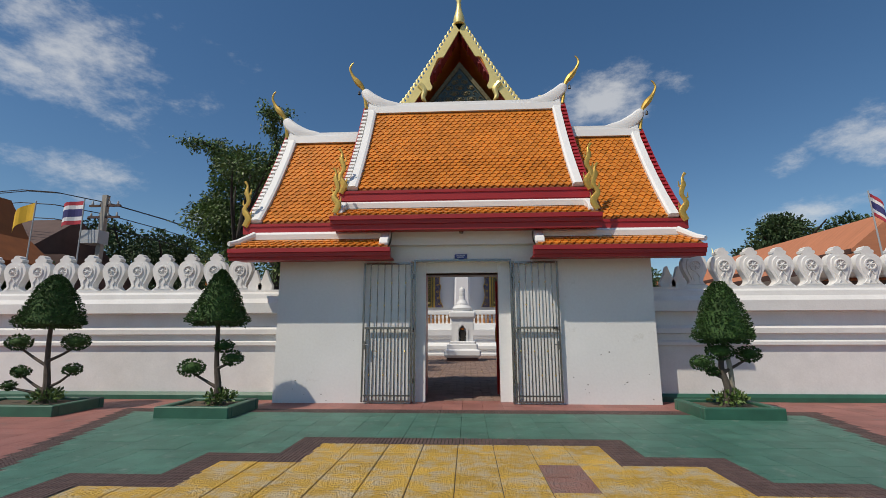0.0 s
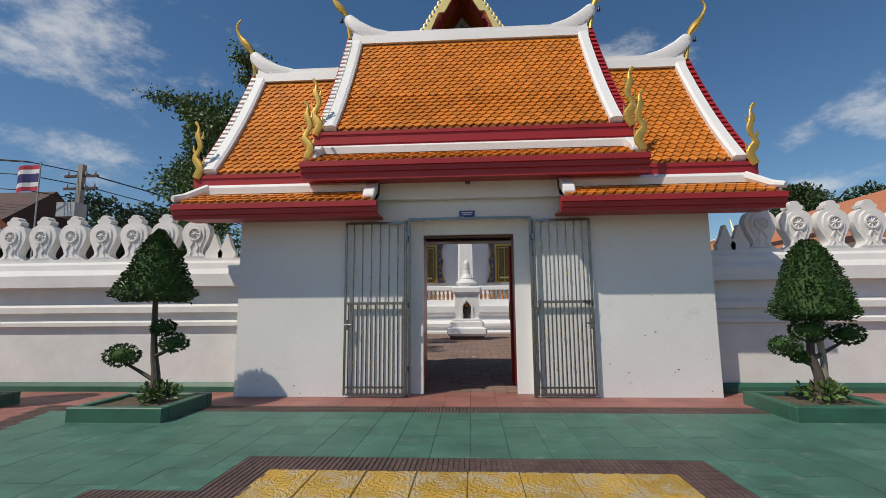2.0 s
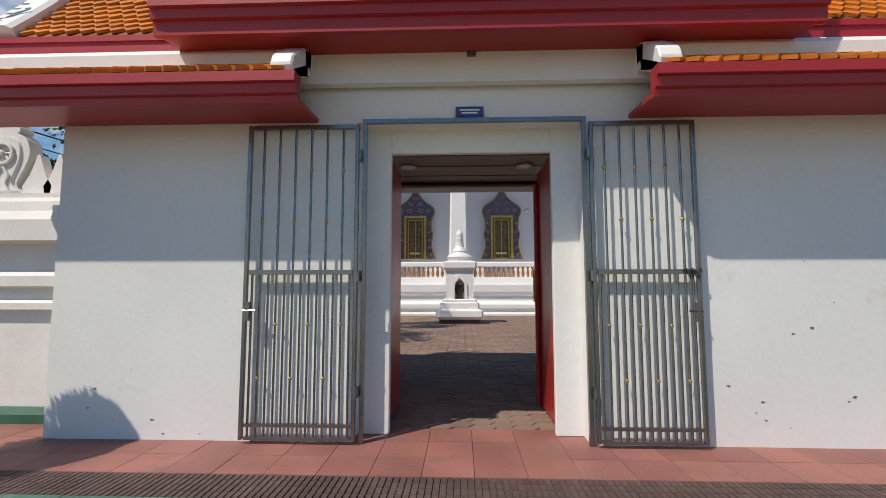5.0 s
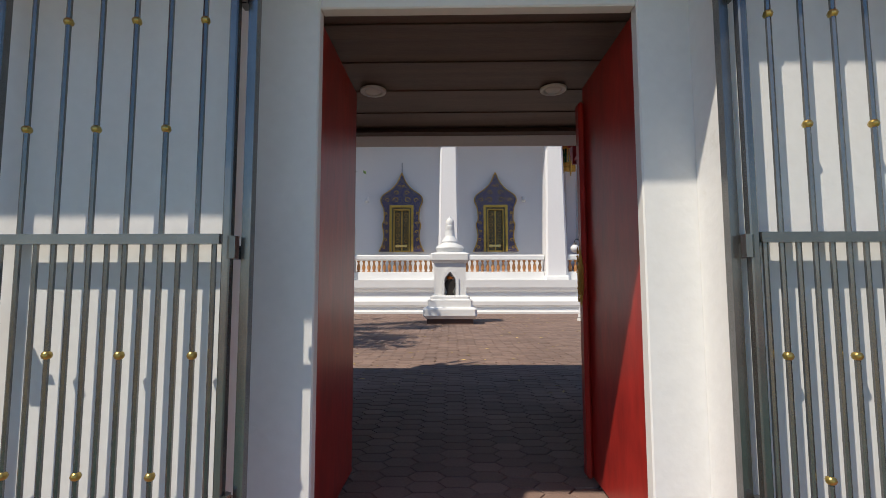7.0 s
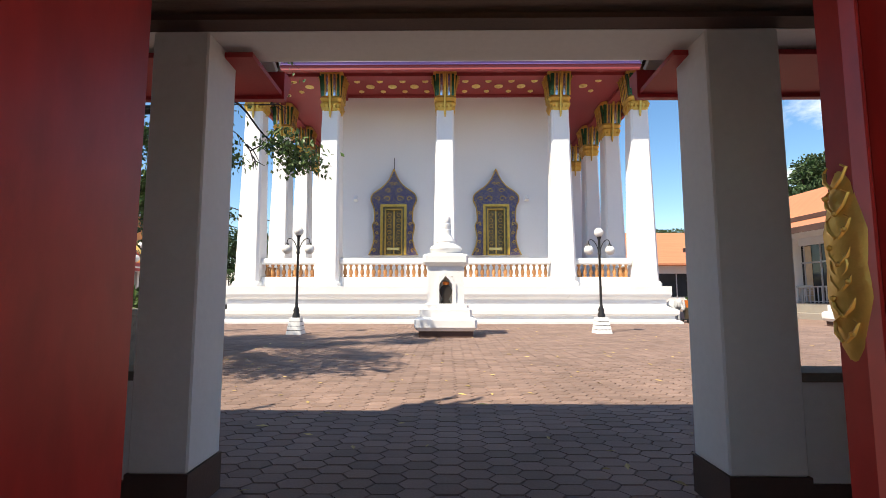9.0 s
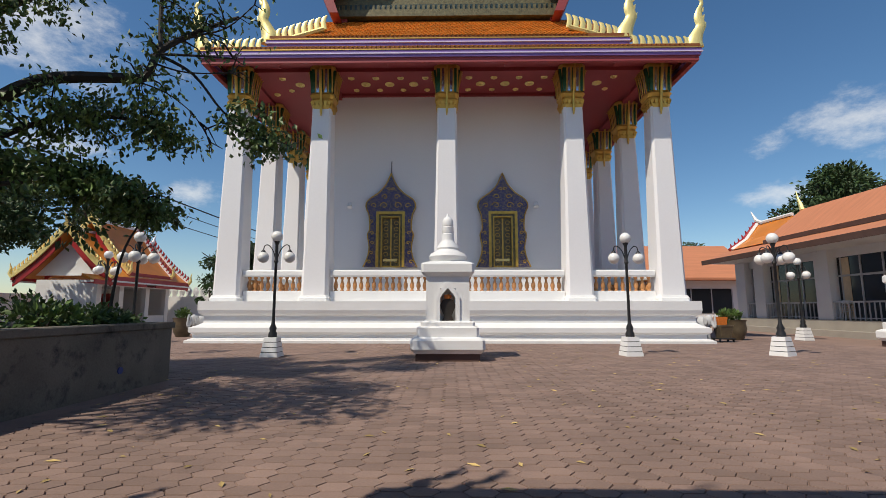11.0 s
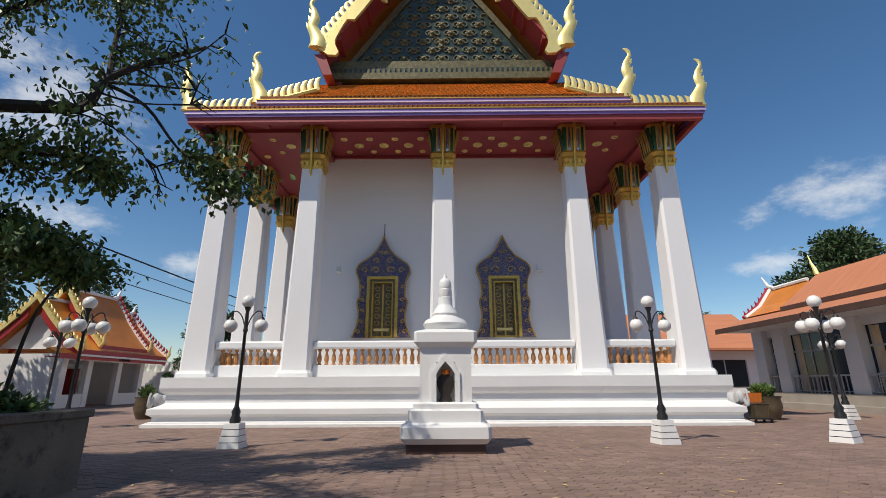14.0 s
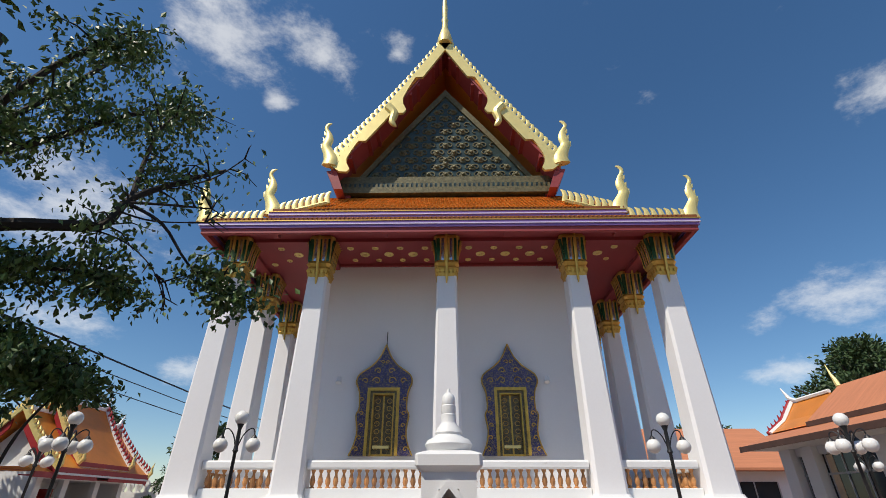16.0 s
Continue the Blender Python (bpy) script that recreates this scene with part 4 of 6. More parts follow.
for k in range(5):
    for x in (COLX[0], COLX[4]):
        y0, y1 = 33.55 + 3.9 * k + 0.62, 33.55 + 3.9 * (k + 1) - 0.62
        bal = thing("balustrade", (x, (y0 + y1) / 2, PZ), "white side balustrade with ochre glazed balusters between columns", "balustrade", "hall balustrades")
        h = (y1 - y0) / 2
        part("base_rail", box(-0.2, -h, 0, 0.2, h, 0.46), WHITE, bal)
        part("top_rail", box(-0.24, -h, 1.08, 0.24, h, 1.38), WHITE, bal, bevel=0.03)
        for q in range(9):
            o = new("baluster", bal_mesh)
            o.parent, o.location = bal, (0, -h + 0.2 + q * (2 * h - 0.4) / 8, 0)

# ---- boundary marker shrines ----
URN = mat("dark_sema_stone", (0.035, 0.03, 0.026), 0.45, 0.2, var=0.3, scale=8)
ORANGE = mat("orange_garland", (0.62, 0.16, 0.02), 0.8, var=0.3, scale=20, bump=0.5)


def shrine(at):
    s = thing("boundary_shrine", at, "white stepped shrine with spire and dark leaf-shaped stone in niche", "shrine", "boundary shrines")
    part("footing", squares([(0.86, 0.0), (0.86, 0.22)]), BROWN, s, "dark brown footing")
    part("base", squares([(0.90, 0.2), (1.0, 0.32), (1.0, 0.55), (0.96, 0.6), (0.84, 0.64), (0.84, 0.88), (0.74, 0.92), (0.74, 1.02), (0.66, 1.06)], cut=0.08), WHITE, s)
    H = 0.6
    for a, b, z0, z1 in ((-H, -0.22, 1.05, 2.3), (0.22, H, 1.05, 2.3), (-0.22, 0.22, 1.95, 2.3)):
        part("body", box(a, -H, z0, b, H, z1), WHITE, s)
    part("body", box(-0.22, -0.36, 1.05, 0.22, H, 1.95), WHITE, s)
    arch = [(-0.33, 1.05), (-0.33, 1.72), (-0.26, 1.78), (-0.22, 1.9), (0.0, 2.16), (0.22, 1.9), (0.26, 1.78), (0.33, 1.72), (0.33, 1.05), (0.21, 1.05), (0.21, 1.68), (0.14, 1.8), (0.0, 1.96), (-0.14, 1.8), (-0.21, 1.68), (-0.21, 1.05)]
    part("niche_arch", extrude_y(arch, -H - 0.05, -H + 0.02), WHITE, s, "pointed niche arch")
    part("cornice", squares([(0.62, 2.28), (0.7, 2.36), (0.74, 2.4), (0.74, 2.62), (0.70, 2.66), (0.5, 2.72)], cut=0.1), WHITE, s)
    part("bell", lathe([(0.44, 2.7), (0.5, 2.76), (0.56, 2.88), (0.5, 2.98), (0.36, 3.04), (0.30, 3.1)], 20), WHITE, s, smooth=True)
    part("spire", lathe([(0.30, 3.06), (0.33, 3.14), (0.28, 3.24), (0.2, 3.34), (0.185, 3.38), (0.185, 3.55), (0.165, 3.57), (0.175, 3.6), (0.175, 3.76), (0.155, 3.78), (0.165, 3.81), (0.16, 3.95), (0.12, 4.03), (0.05, 4.08), (0.04, 4.14), (0.0, 4.2)], 14), WHITE, s, smooth=True)
    rings = [(0.17, 0.0), (0.13, 0.1), (0.11, 0.16), (0.2, 0.36), (0.21, 0.46), (0.14, 0.58), (0.06, 0.62), (0.05, 0.7)]
    part("sema_stone", loft([[(w, -0.52, 1.05 + z), (w, -0.4, 1.05 + z), (-w, -0.4, 1.05 + z), (-w, -0.52, 1.05 + z)] for w, z in rings]), URN, s, "dark leaf-shaped boundary stone")
    part("garland", lathe([(0.03, 1.66), (0.1, 1.68), (0.11, 1.73), (0.1, 1.77), (0.03, 1.79)], 10, (0, -0.47, 0)), ORANGE, s, "orange flower garland", smooth=True)
    return s


sh = shrine((-0.3, 26.4, 0))
copy_thing(sh, pose(17.0, 30.2, 0))

# ---- lamp posts with globes ----
GLOBE = mat("opal_globe", (0.8, 0.79, 0.76), 0.25, var=0.04, bump=0)


def lamp_post(at, rz=0, arms=4):
    p = thing("lamp_post", at, "black iron lamp post with white globes on a white striped base", "street lamp", "courtyard lamp posts", rz=rz)
    for k in range(4):
        a, b = 0.26 - 0.022 * k, 0.245 - 0.022 * k
        part("base_block", squares([(a, 0.145 * k), (b, 0.145 * k + 0.125)]), WHITE, p)
        if k < 3:
            part("groove", squares([(b - 0.02, 0.145 * k + 0.12), (b - 0.02, 0.145 * k + 0.15)]), BLACK, p)
    part("pole", lathe([(0.13, 0.56), (0.13, 0.66), (0.09, 0.74), (0.11, 0.82), (0.055, 0.95), (0.045, 1.1), (0.04, 2.75), (0.07, 2.8), (0.05, 2.86), (0.045, 3.3), (0.09, 3.42)], 10), BLACK, p, smooth=True)
    ball = [(0.03, -0.17), (0.1, -0.14), (0.155, -0.07), (0.17, 0.0), (0.155, 0.07), (0.1, 0.14), (0.02, 0.17)]
    part("globe", lathe(ball, 14, (0, 0, 3.56)), GLOBE, p, "white opal globe", smooth=True)
    for k in range(arms):
        a = k * 2 * math.pi / arms
        c, s = math.cos(a), math.sin(a)
        pts = smooth_line([(0.03 * c, 0.03 * s, 2.9), (0.12 * c, 0.12 * s, 3.15), (0.26 * c, 0.26 * s, 3.3), (0.37 * c, 0.37 * s, 3.28), (0.40 * c, 0.40 * s, 3.15)], 3)
        arm = part("arm", tube(pts, 0.016, 5), BLACK, p, smooth=True)
        part("cap", lathe([(0.03, 3.16), (0.06, 3.12), (0.09, 3.07)], 10, (0.4 * c, 0.4 * s, 0)), BLACK, arm)
        part("globe", lathe(ball, 14, (0.40 * c, 0.40 * s, 2.93)), GLOBE, p, "white opal globe", smooth=True)
    return p


lp = lamp_post((-5.47, 26.75, 0), 0, 2)
copy_thing(lp, pose(5.18, 27.2, 0, 0, 0, 8))
lp = lamp_post((9.75, 27.3, 0), 30)
for x, y, r in ( (15.75, 34.4, 10), (-9.7, 26.8, 20), (-14.1, 31.4, 0)):
    copy_thing(lp, pose(x, y, 0, 0, 0, r))

# ---- enclosure wall with crest stones ----
def crest(parent, x, y, z, mesh):
    if mesh is None:
        half = smooth_line([(0.30, 0, 0.0), (0.17, 0, 0.1), (0.17, 0, 0.2), (0.25, 0, 0.36), (0.29, 0, 0.52), (0.24, 0, 0.68), (0.12, 0, 0.76)], 3)
        out = [(p.x, p.z) for p in half] + [(0.15, 0.78), (0.15, 0.83), (0.09, 0.86), (0.08, 0.9), (0.03, 0.93)]
        ring = out + [(-a, b) for a, b in out[::-1]]
        bm = extrude_y(ring, -0.09, 0.09)
        inn = [(a * 0.74, 0.05 + b * 0.86) for a, b in ring if b < 0.77]
        loft([[(a, -0.09, b) for a, b in inn], [(a * 0.9, -0.115, b * 0.98 + 0.01) for a, b in inn]], bm)
        tube([(0.12 * math.cos(a), -0.13, 0.50 + 0.12 * math.sin(a)) for a in [q * math.pi / 7 for q in range(15)]], 0.022, 5, bm)
        for q in range(4):
            a = q * math.pi / 4
            tube([(-0.1 * math.cos(a), -0.125, 0.5 - 0.1 * math.sin(a)), (0.1 * math.cos(a), -0.125, 0.5 + 0.1 * math.sin(a))], 0.014, 4, bm)
        bmesh.ops.create_icosphere(bm, subdivisions=1, radius=0.035, matrix=Matrix.Translation((0, -0.13, 0.5)))
        for s in (-1, 1):
            tube([(s * 0.02, -0.125, 0.34), (s * 0.08, -0.125, 0.24), (s * 0.05, -0.125, 0.14), (s * 0.1, -0.125, 0.06)], [0.02, 0.02, 0.016, 0.01], 5, bm)
        o = part("crest_stone", bm, OLDWHITE, parent, "white moulded wheel crest", smooth=True)
        mesh = o.data
    else:
        o = new("crest_stone", mesh)
        o.parent = parent
    o.location = (x, y, z)
    return mesh


WPROF = [(10.98, 0.16), (10.98, 1.22), (10.90, 1.24), (10.90, 1.31), (10.96, 1.35), (10.96, 1.48), (10.87, 1.50), (10.87, 1.61), (10.96, 1.68), (10.97, 1.98), (10.76, 2.0), (10.76, 2.23), (10.84, 2.34), (10.86, 2.45), (10.9, 2.50)]
cm_mesh = None
for name, a, b, first_x in (("wall_west", -34, -4.325, -5.62), ("wall_east", 4.085, 34, 5.37)):
    prof = WPROF + [(22.3 - y, z) for y, z in WPROF[::-1]]
    w = tagged(part(name, extrude_x(prof, a, b), OLDWHITE), "white moulded enclosure wall with wheel crests", "wall", kind="structure")
    part("base_band", extrude_x([(10.9, -0.05), (10.9, 0.10), (10.94, 0.17), (11.36, 0.17), (11.4, 0.1), (11.4, -0.05)], a, b), GREENK, w, "green painted base band")
    part("coping", box(a, 10.92, 2.502, b, 11.38, 2.56), OLDWHITE, w)
    s = -1 if a < -10 else 1
    for k in range(40):
        cm_mesh = crest(w, first_x + s * 0.655 * k, 11.15, 2.56, cm_mesh)
    for q in (0.36, 0.62):
        rings = [(0.16, 0), (0.18, 0.12), (0.1, 0.25), (0.06, 0.36), (0.015, 0.5)]
        part("lotus_bud", loft([[(first_x - s * (q + 0.02) + ww, 11.09, 2.56 + z), (first_x - s * (q + 0.02) - ww, 11.09, 2.56 + z), (first_x - s * (q + 0.02) - ww, 11.21, 2.56 + z), (first_x - s * (q + 0.02) + ww, 11.21, 2.56 + z)] for ww, z in rings]), OLDWHITE, w)

# ---- planters and topiary ----
LEAF = mat("topiary_leaf", (0.026, 0.07, 0.012), 0.75, var=0.3, scale=3, bump=0, island=0.45)
LEAF2 = mat("tree_leaf", (0.085, 0.145, 0.034), 0.5, var=0.3, scale=0.8, bump=0, island=0.5)
FARLEAF = mat("far_leaf", (0.035, 0.07, 0.02), 0.6, var=0.35, scale=0.6, bump=0, island=0.4)
BARK = mat("bark", (0.085, 0.068, 0.055), 0.9, var=0.35, scale=9, bump=0.6)
DARKBARK = mat("dark_bark", (0.035, 0.028, 0.023), 0.9, var=0.35, scale=9, bump=0.6)
PALEBARK = mat("pale_bark", (0.30, 0.27, 0.22), 0.9, var=0.25, scale=12, bump=0.6)


def leaf_card(verts, faces, p, size, out, droop=0.2):
    """One folded leaf at p that points roughly along out."""
    d = (Vector(out) + Vector((random.uniform(-1, 1), random.uniform(-1, 1), random.uniform(-1, 1) - droop)) * 0.9)
    d = d.normalized() if d.length > 1e-4 else Vector((0, 0, 1))
    sd = d.cross(Vector((random.uniform(-1, 1), random.uniform(-1, 1), random.uniform(-1, 1))))
    sd = sd.normalized() if sd.length > 1e-4 else d.orthogonal().normalized()
    s = size * random.uniform(0.7, 1.3)
    k = len(verts)
    up = d.cross(sd) * (0.12 * s)
    verts += [p, p + d * s * 0.5 + sd * s * 0.27 + up, p + d * s, p + d * s * 0.5 - sd * s * 0.27 + up]
    faces += [(k, k + 1, k + 2), (k, k + 2, k + 3)]


def leaves(name, parent, blobs, count, size, material, shell=0.35, droop=0.2, label=""):
    """Leaves scattered in ellipsoids (x, y, z, rx, ry, rz), denser towards the skin, with gaps."""
    vol = [(b[3] * b[4] * b[5]) ** 0.67 for b in blobs]
    verts, faces = [], []
    for b, v in zip(blobs, vol):
        for _ in range(int(count * v / sum(vol))):
            d = Vector((random.gauss(0, 1), random.gauss(0, 1), random.gauss(0, 1))).normalized()
            r = random.random() ** shell
            r *= 0.82 + 0.36 * noise.noise(d * 2.3 + Vector(b[:3]))
            p = Vector((b[0] + d.x * b[3] * r, b[1] + d.y * b[4] * r, b[2] + d.z * b[5] * r))
            leaf_card(verts, faces, p, size, d, droop)
    o = raw(name, verts, faces, material, parent)
    if label:
        tagged(o, label)
    return o


def cone_crown(parent, x, z0, z1, r, count, e):
    verts, faces = [], []
    core = lathe([(r * 0.5, 0.04)] + [(r * 0.88 * (1 - u) ** e, u * (z1 - z0)) for u in (0.08, 0.2, 0.35, 0.5, 0.65, 0.8, 0.9, 0.97)], 14, (x, 0, z0))
    crown = part("crown", core, LEAF, parent, "dense clipped conical crown", smooth=True)
    for _ in range(count):
        u = random.random() ** 1.5
        a = random.uniform(0, 2 * math.pi)
        rr = r * (1 - u) ** e * min(1.0, 0.8 + 2.2 * u) * (1.0 if u > 0.06 else random.random() ** 0.4) * random.uniform(0.86, 1.06) * (1 + 0.06 * math.sin(5 * a + 9 * u))
        leaf_card(verts, faces, Vector((x + rr * math.cos(a), rr * math.sin(a), z0 + u * (z1 - z0))), 0.05, (math.cos(a), math.sin(a), 0.6))
    raw("leaf_layer", verts, faces, LEAF, crown, "stuff")


def planter(x0, x1, y0, y1):
    p = thing("planter_kerb", ((x0 + x1) / 2, (y0 + y1) / 2, 0), "low dark green painted planter kerb with soil", "planter", "green planters")
    a, b = (x1 - x0) / 2, (y1 - y0) / 2
    for q in ((-a, -b, a, -b + 0.14), (-a, b - 0.14, a, b), (-a, -b + 0.14, -a + 0.14, b - 0.14), (a - 0.14, -b + 0.14, a, b - 0.14)):
        part("kerb", box(q[0], q[1], -0.02, q[2], q[3], 0.2), GREENK, p, bevel=0.015)
    bm = bmesh.new()
    bmesh.ops.create_grid(bm, x_segments=10, y_segments=10, size=1)
    for v in bm.verts:
        v.co = Vector((v.co.x * (a - 0.13), v.co.y * (b - 0.13), 0.15 + 0.03 * noise.noise(Vector((v.co.x * 4, v.co.y * 4, x0)))))
    part("soil", bm, SOIL, p, "dry brown soil", smooth=True)


def topiary(at, crown, tufts, bark, fork=False, e=0.75):
    """Clipped tree: trunk, conical crown and pads on side branches (x, z, r)."""
    t = thing("topiary_tree", at, "clipped topiary tree with conical crown and small leaf pads", "tree", "topiary trees")
    z0, z1, r, cx0 = crown
    part("trunk", tube(smooth_line([(0, 0, -0.05), (0.05, 0, 0.3), (-0.02, 0.02, 0.7), (cx0 * 0.7, 0, 1.1), (cx0, 0, z0 + 0.2)], 4), [0.085, 0.08, 0.075, 0.07, 0.066, 0.064, 0.06, 0.056, 0.053, 0.05, 0.047, 0.045, 0.043, 0.042, 0.04, 0.036, 0.03], 8), bark, t, "knotty trunk", smooth=True)
    if fork:
        part("trunk", tube(smooth_line([(0.14, 0.05, -0.05), (0.16, 0.03, 0.5), (0.1, 0, 1.0), (cx0 + 0.05, 0, z0 + 0.1)], 4), 0.045, 7), PALEBARK, t, "pale second stem", smooth=True)
    cone_crown(t, cx0, z0, z1, r * 0.95, 5600, e)
    for x, z, rr in tufts:
        zz = max(0.15, z - abs(x) * 0.7)
        part("branch", tube(smooth_line([(0.0, 0, zz), (x * 0.5, 0.03, zz + (z - zz) * 0.35), (x, 0, z - rr * 0.4)], 4), [0.035, 0.033, 0.03, 0.028, 0.026, 0.024, 0.022, 0.02, 0.018], 6), bark, t, smooth=True)
        bm = bmesh.new()
        bmesh.ops.create_icosphere(bm, subdivisions=2, radius=rr * 0.85, matrix=Matrix.Translation((x, 0, z)) @ Matrix.Diagonal((1, 1, 0.62, 1)))
        pad = part("leaf_pad", bm, LEAF, t, "clipped leaf pad", smooth=True)
        verts, faces = [], []
        for _ in range(int(2600 * rr)):
            d = Vector((random.gauss(0, 1), random.gauss(0, 1), random.gauss(0, 1))).normalized()
            leaf_card(verts, faces, Vector((x + d.x * rr, d.y * rr, z + d.z * rr * 0.66)), 0.05, d)
        raw("leaf_layer", verts, faces, LEAF, pad, "stuff")
    leaves("undergrowth", t, [(0.1, 0, 0.12, 0.35, 0.3, 0.16)], 260, 0.09, LEAF2, 0.6, -0.6, "leafy undergrowth")
    return t


planter(-5.75, -4.35, 8.5, 9.75)
planter(-9.9, -7.72, 8.55, 9.8)
planter(4.15, 5.55, 8.72, 9.95)
topiary((-4.97, 9.15, 0.17), (1.50, 2.62, 0.61, -0.05), ((-0.52, 0.68, 0.22), (0.30, 0.87, 0.18), (0.12, 1.10, 0.15)), BARK, e=0.72)
topiary((-8.55, 9.2, 0.17), (1.46, 2.56, 0.64, -0.05), ((-0.68, 1.18, 0.2), (0.55, 1.19, 0.22), (-0.55, 0.6, 0.14), (0.55, 0.64, 0.14), (-0.75, 0.32, 0.1)), BARK, e=0.6)
topiary((4.87, 9.35, 0.17), (1.14, 2.32, 0.55, 0.08), ((-0.38, 0.77, 0.18), (0.5, 0.94, 0.19), (-0.02, 1.0, 0.22), (-0.2, 0.62, 0.09)), BARK, True, e=0.5)

# ---- small fittings of the gatehouse ----
SIGNBLUE = mat("blue_sign_enamel", (0.03, 0.05, 0.22), 0.35, var=0.1, bump=0)
sg = thing("door_sign", (-0.14, 10.42, 3.17), "small blue enamel number plate over the doorway", "sign")
part("plate", box(-0.14, -0.012, 0.02, 0.14, 0.012, 0.12), SIGNBLUE, sg, bevel=0.004)
part("text_line", box(-0.1, -0.016, 0.075, 0.1, -0.0125, 0.09), WHITE, sg)
part("text_line", box(-0.08, -0.016, 0.045, 0.08, -0.0125, 0.06), WHITE, sg)
part("tag", box(-0.05, -0.012, -0.03, 0.07, 0.01, 0.02), SIGNBLUE, sg)
dl = thing("wall_lamp", (-0.12, 10.45, 3.88), "small grey spotlight under the eave", "lamp")
part("arm", box(-0.02, -0.12, -0.02, 0.02, 0.01, 0.02), STEEL, dl)
part("head", lathe([(0.03, 0.1), (0.05, 0.06), (0.055, -0.04), (0.045, -0.08)], 10, (0, -0.13, -0.05)), STEEL, dl, smooth=True)
for x in (-1.0, 0.7):
    d = thing("downlight", (x, 12.58, 3.262), "round white recessed downlight, switched off", "ceiling light", "downlights")
    part("ring", lathe([(0.08, 0.006), (0.09, -0.012), (0.12, -0.012), (0.125, 0.006)], 20), WHITE, d, smooth=True)
    part("bulb", lathe([(0.078, 0.004), (0.07, -0.006), (0.03, -0.012), (0.0, -0.013)], 14), GLOBE, d, smooth=True)

# ---- raised bed and big tree ----
bed = thing("raised_bed", (0, 0, 0), "tall stained concrete planter wall with dark coping", "planter")
for q in ((-6.13, 14.6, -5.8, 22.3), (-16.0, 22.0, -6.13, 22.3), (-16.0, 14.6, -6.13, 14.9), (-16.3, 14.6, -16.0, 22.3)):
    part("wall", box(q[0], q[1], -0.05, q[2], q[3], 1.0), CONCRETE, bed, bevel=0.01)
    part("coping", box(q[0] - 0.04, q[1] - 0.04, 1.0, q[2] + 0.04, q[3] + 0.04, 1.12), CONCRETE, bed, "dark mossy coping", bevel=0.015)
part("soil", box(-16.0, 14.9, 0.0, -6.13, 22.0, 0.95), SOIL, bed)
part("pipe", tube([(-5.78, 20.9, 0.35), (-5.81, 20.9, 0.35)], 0.06, 10), SIGNBLUE, bed, "blue plastic pipe end")


def limb(bm, pts, r0, r1, n=7):
    ps = smooth_line(pts, 4)
    tube(ps, [r0 + (r1 - r0) * i / (len(ps) - 1) for i in range(len(ps))], n, bm)


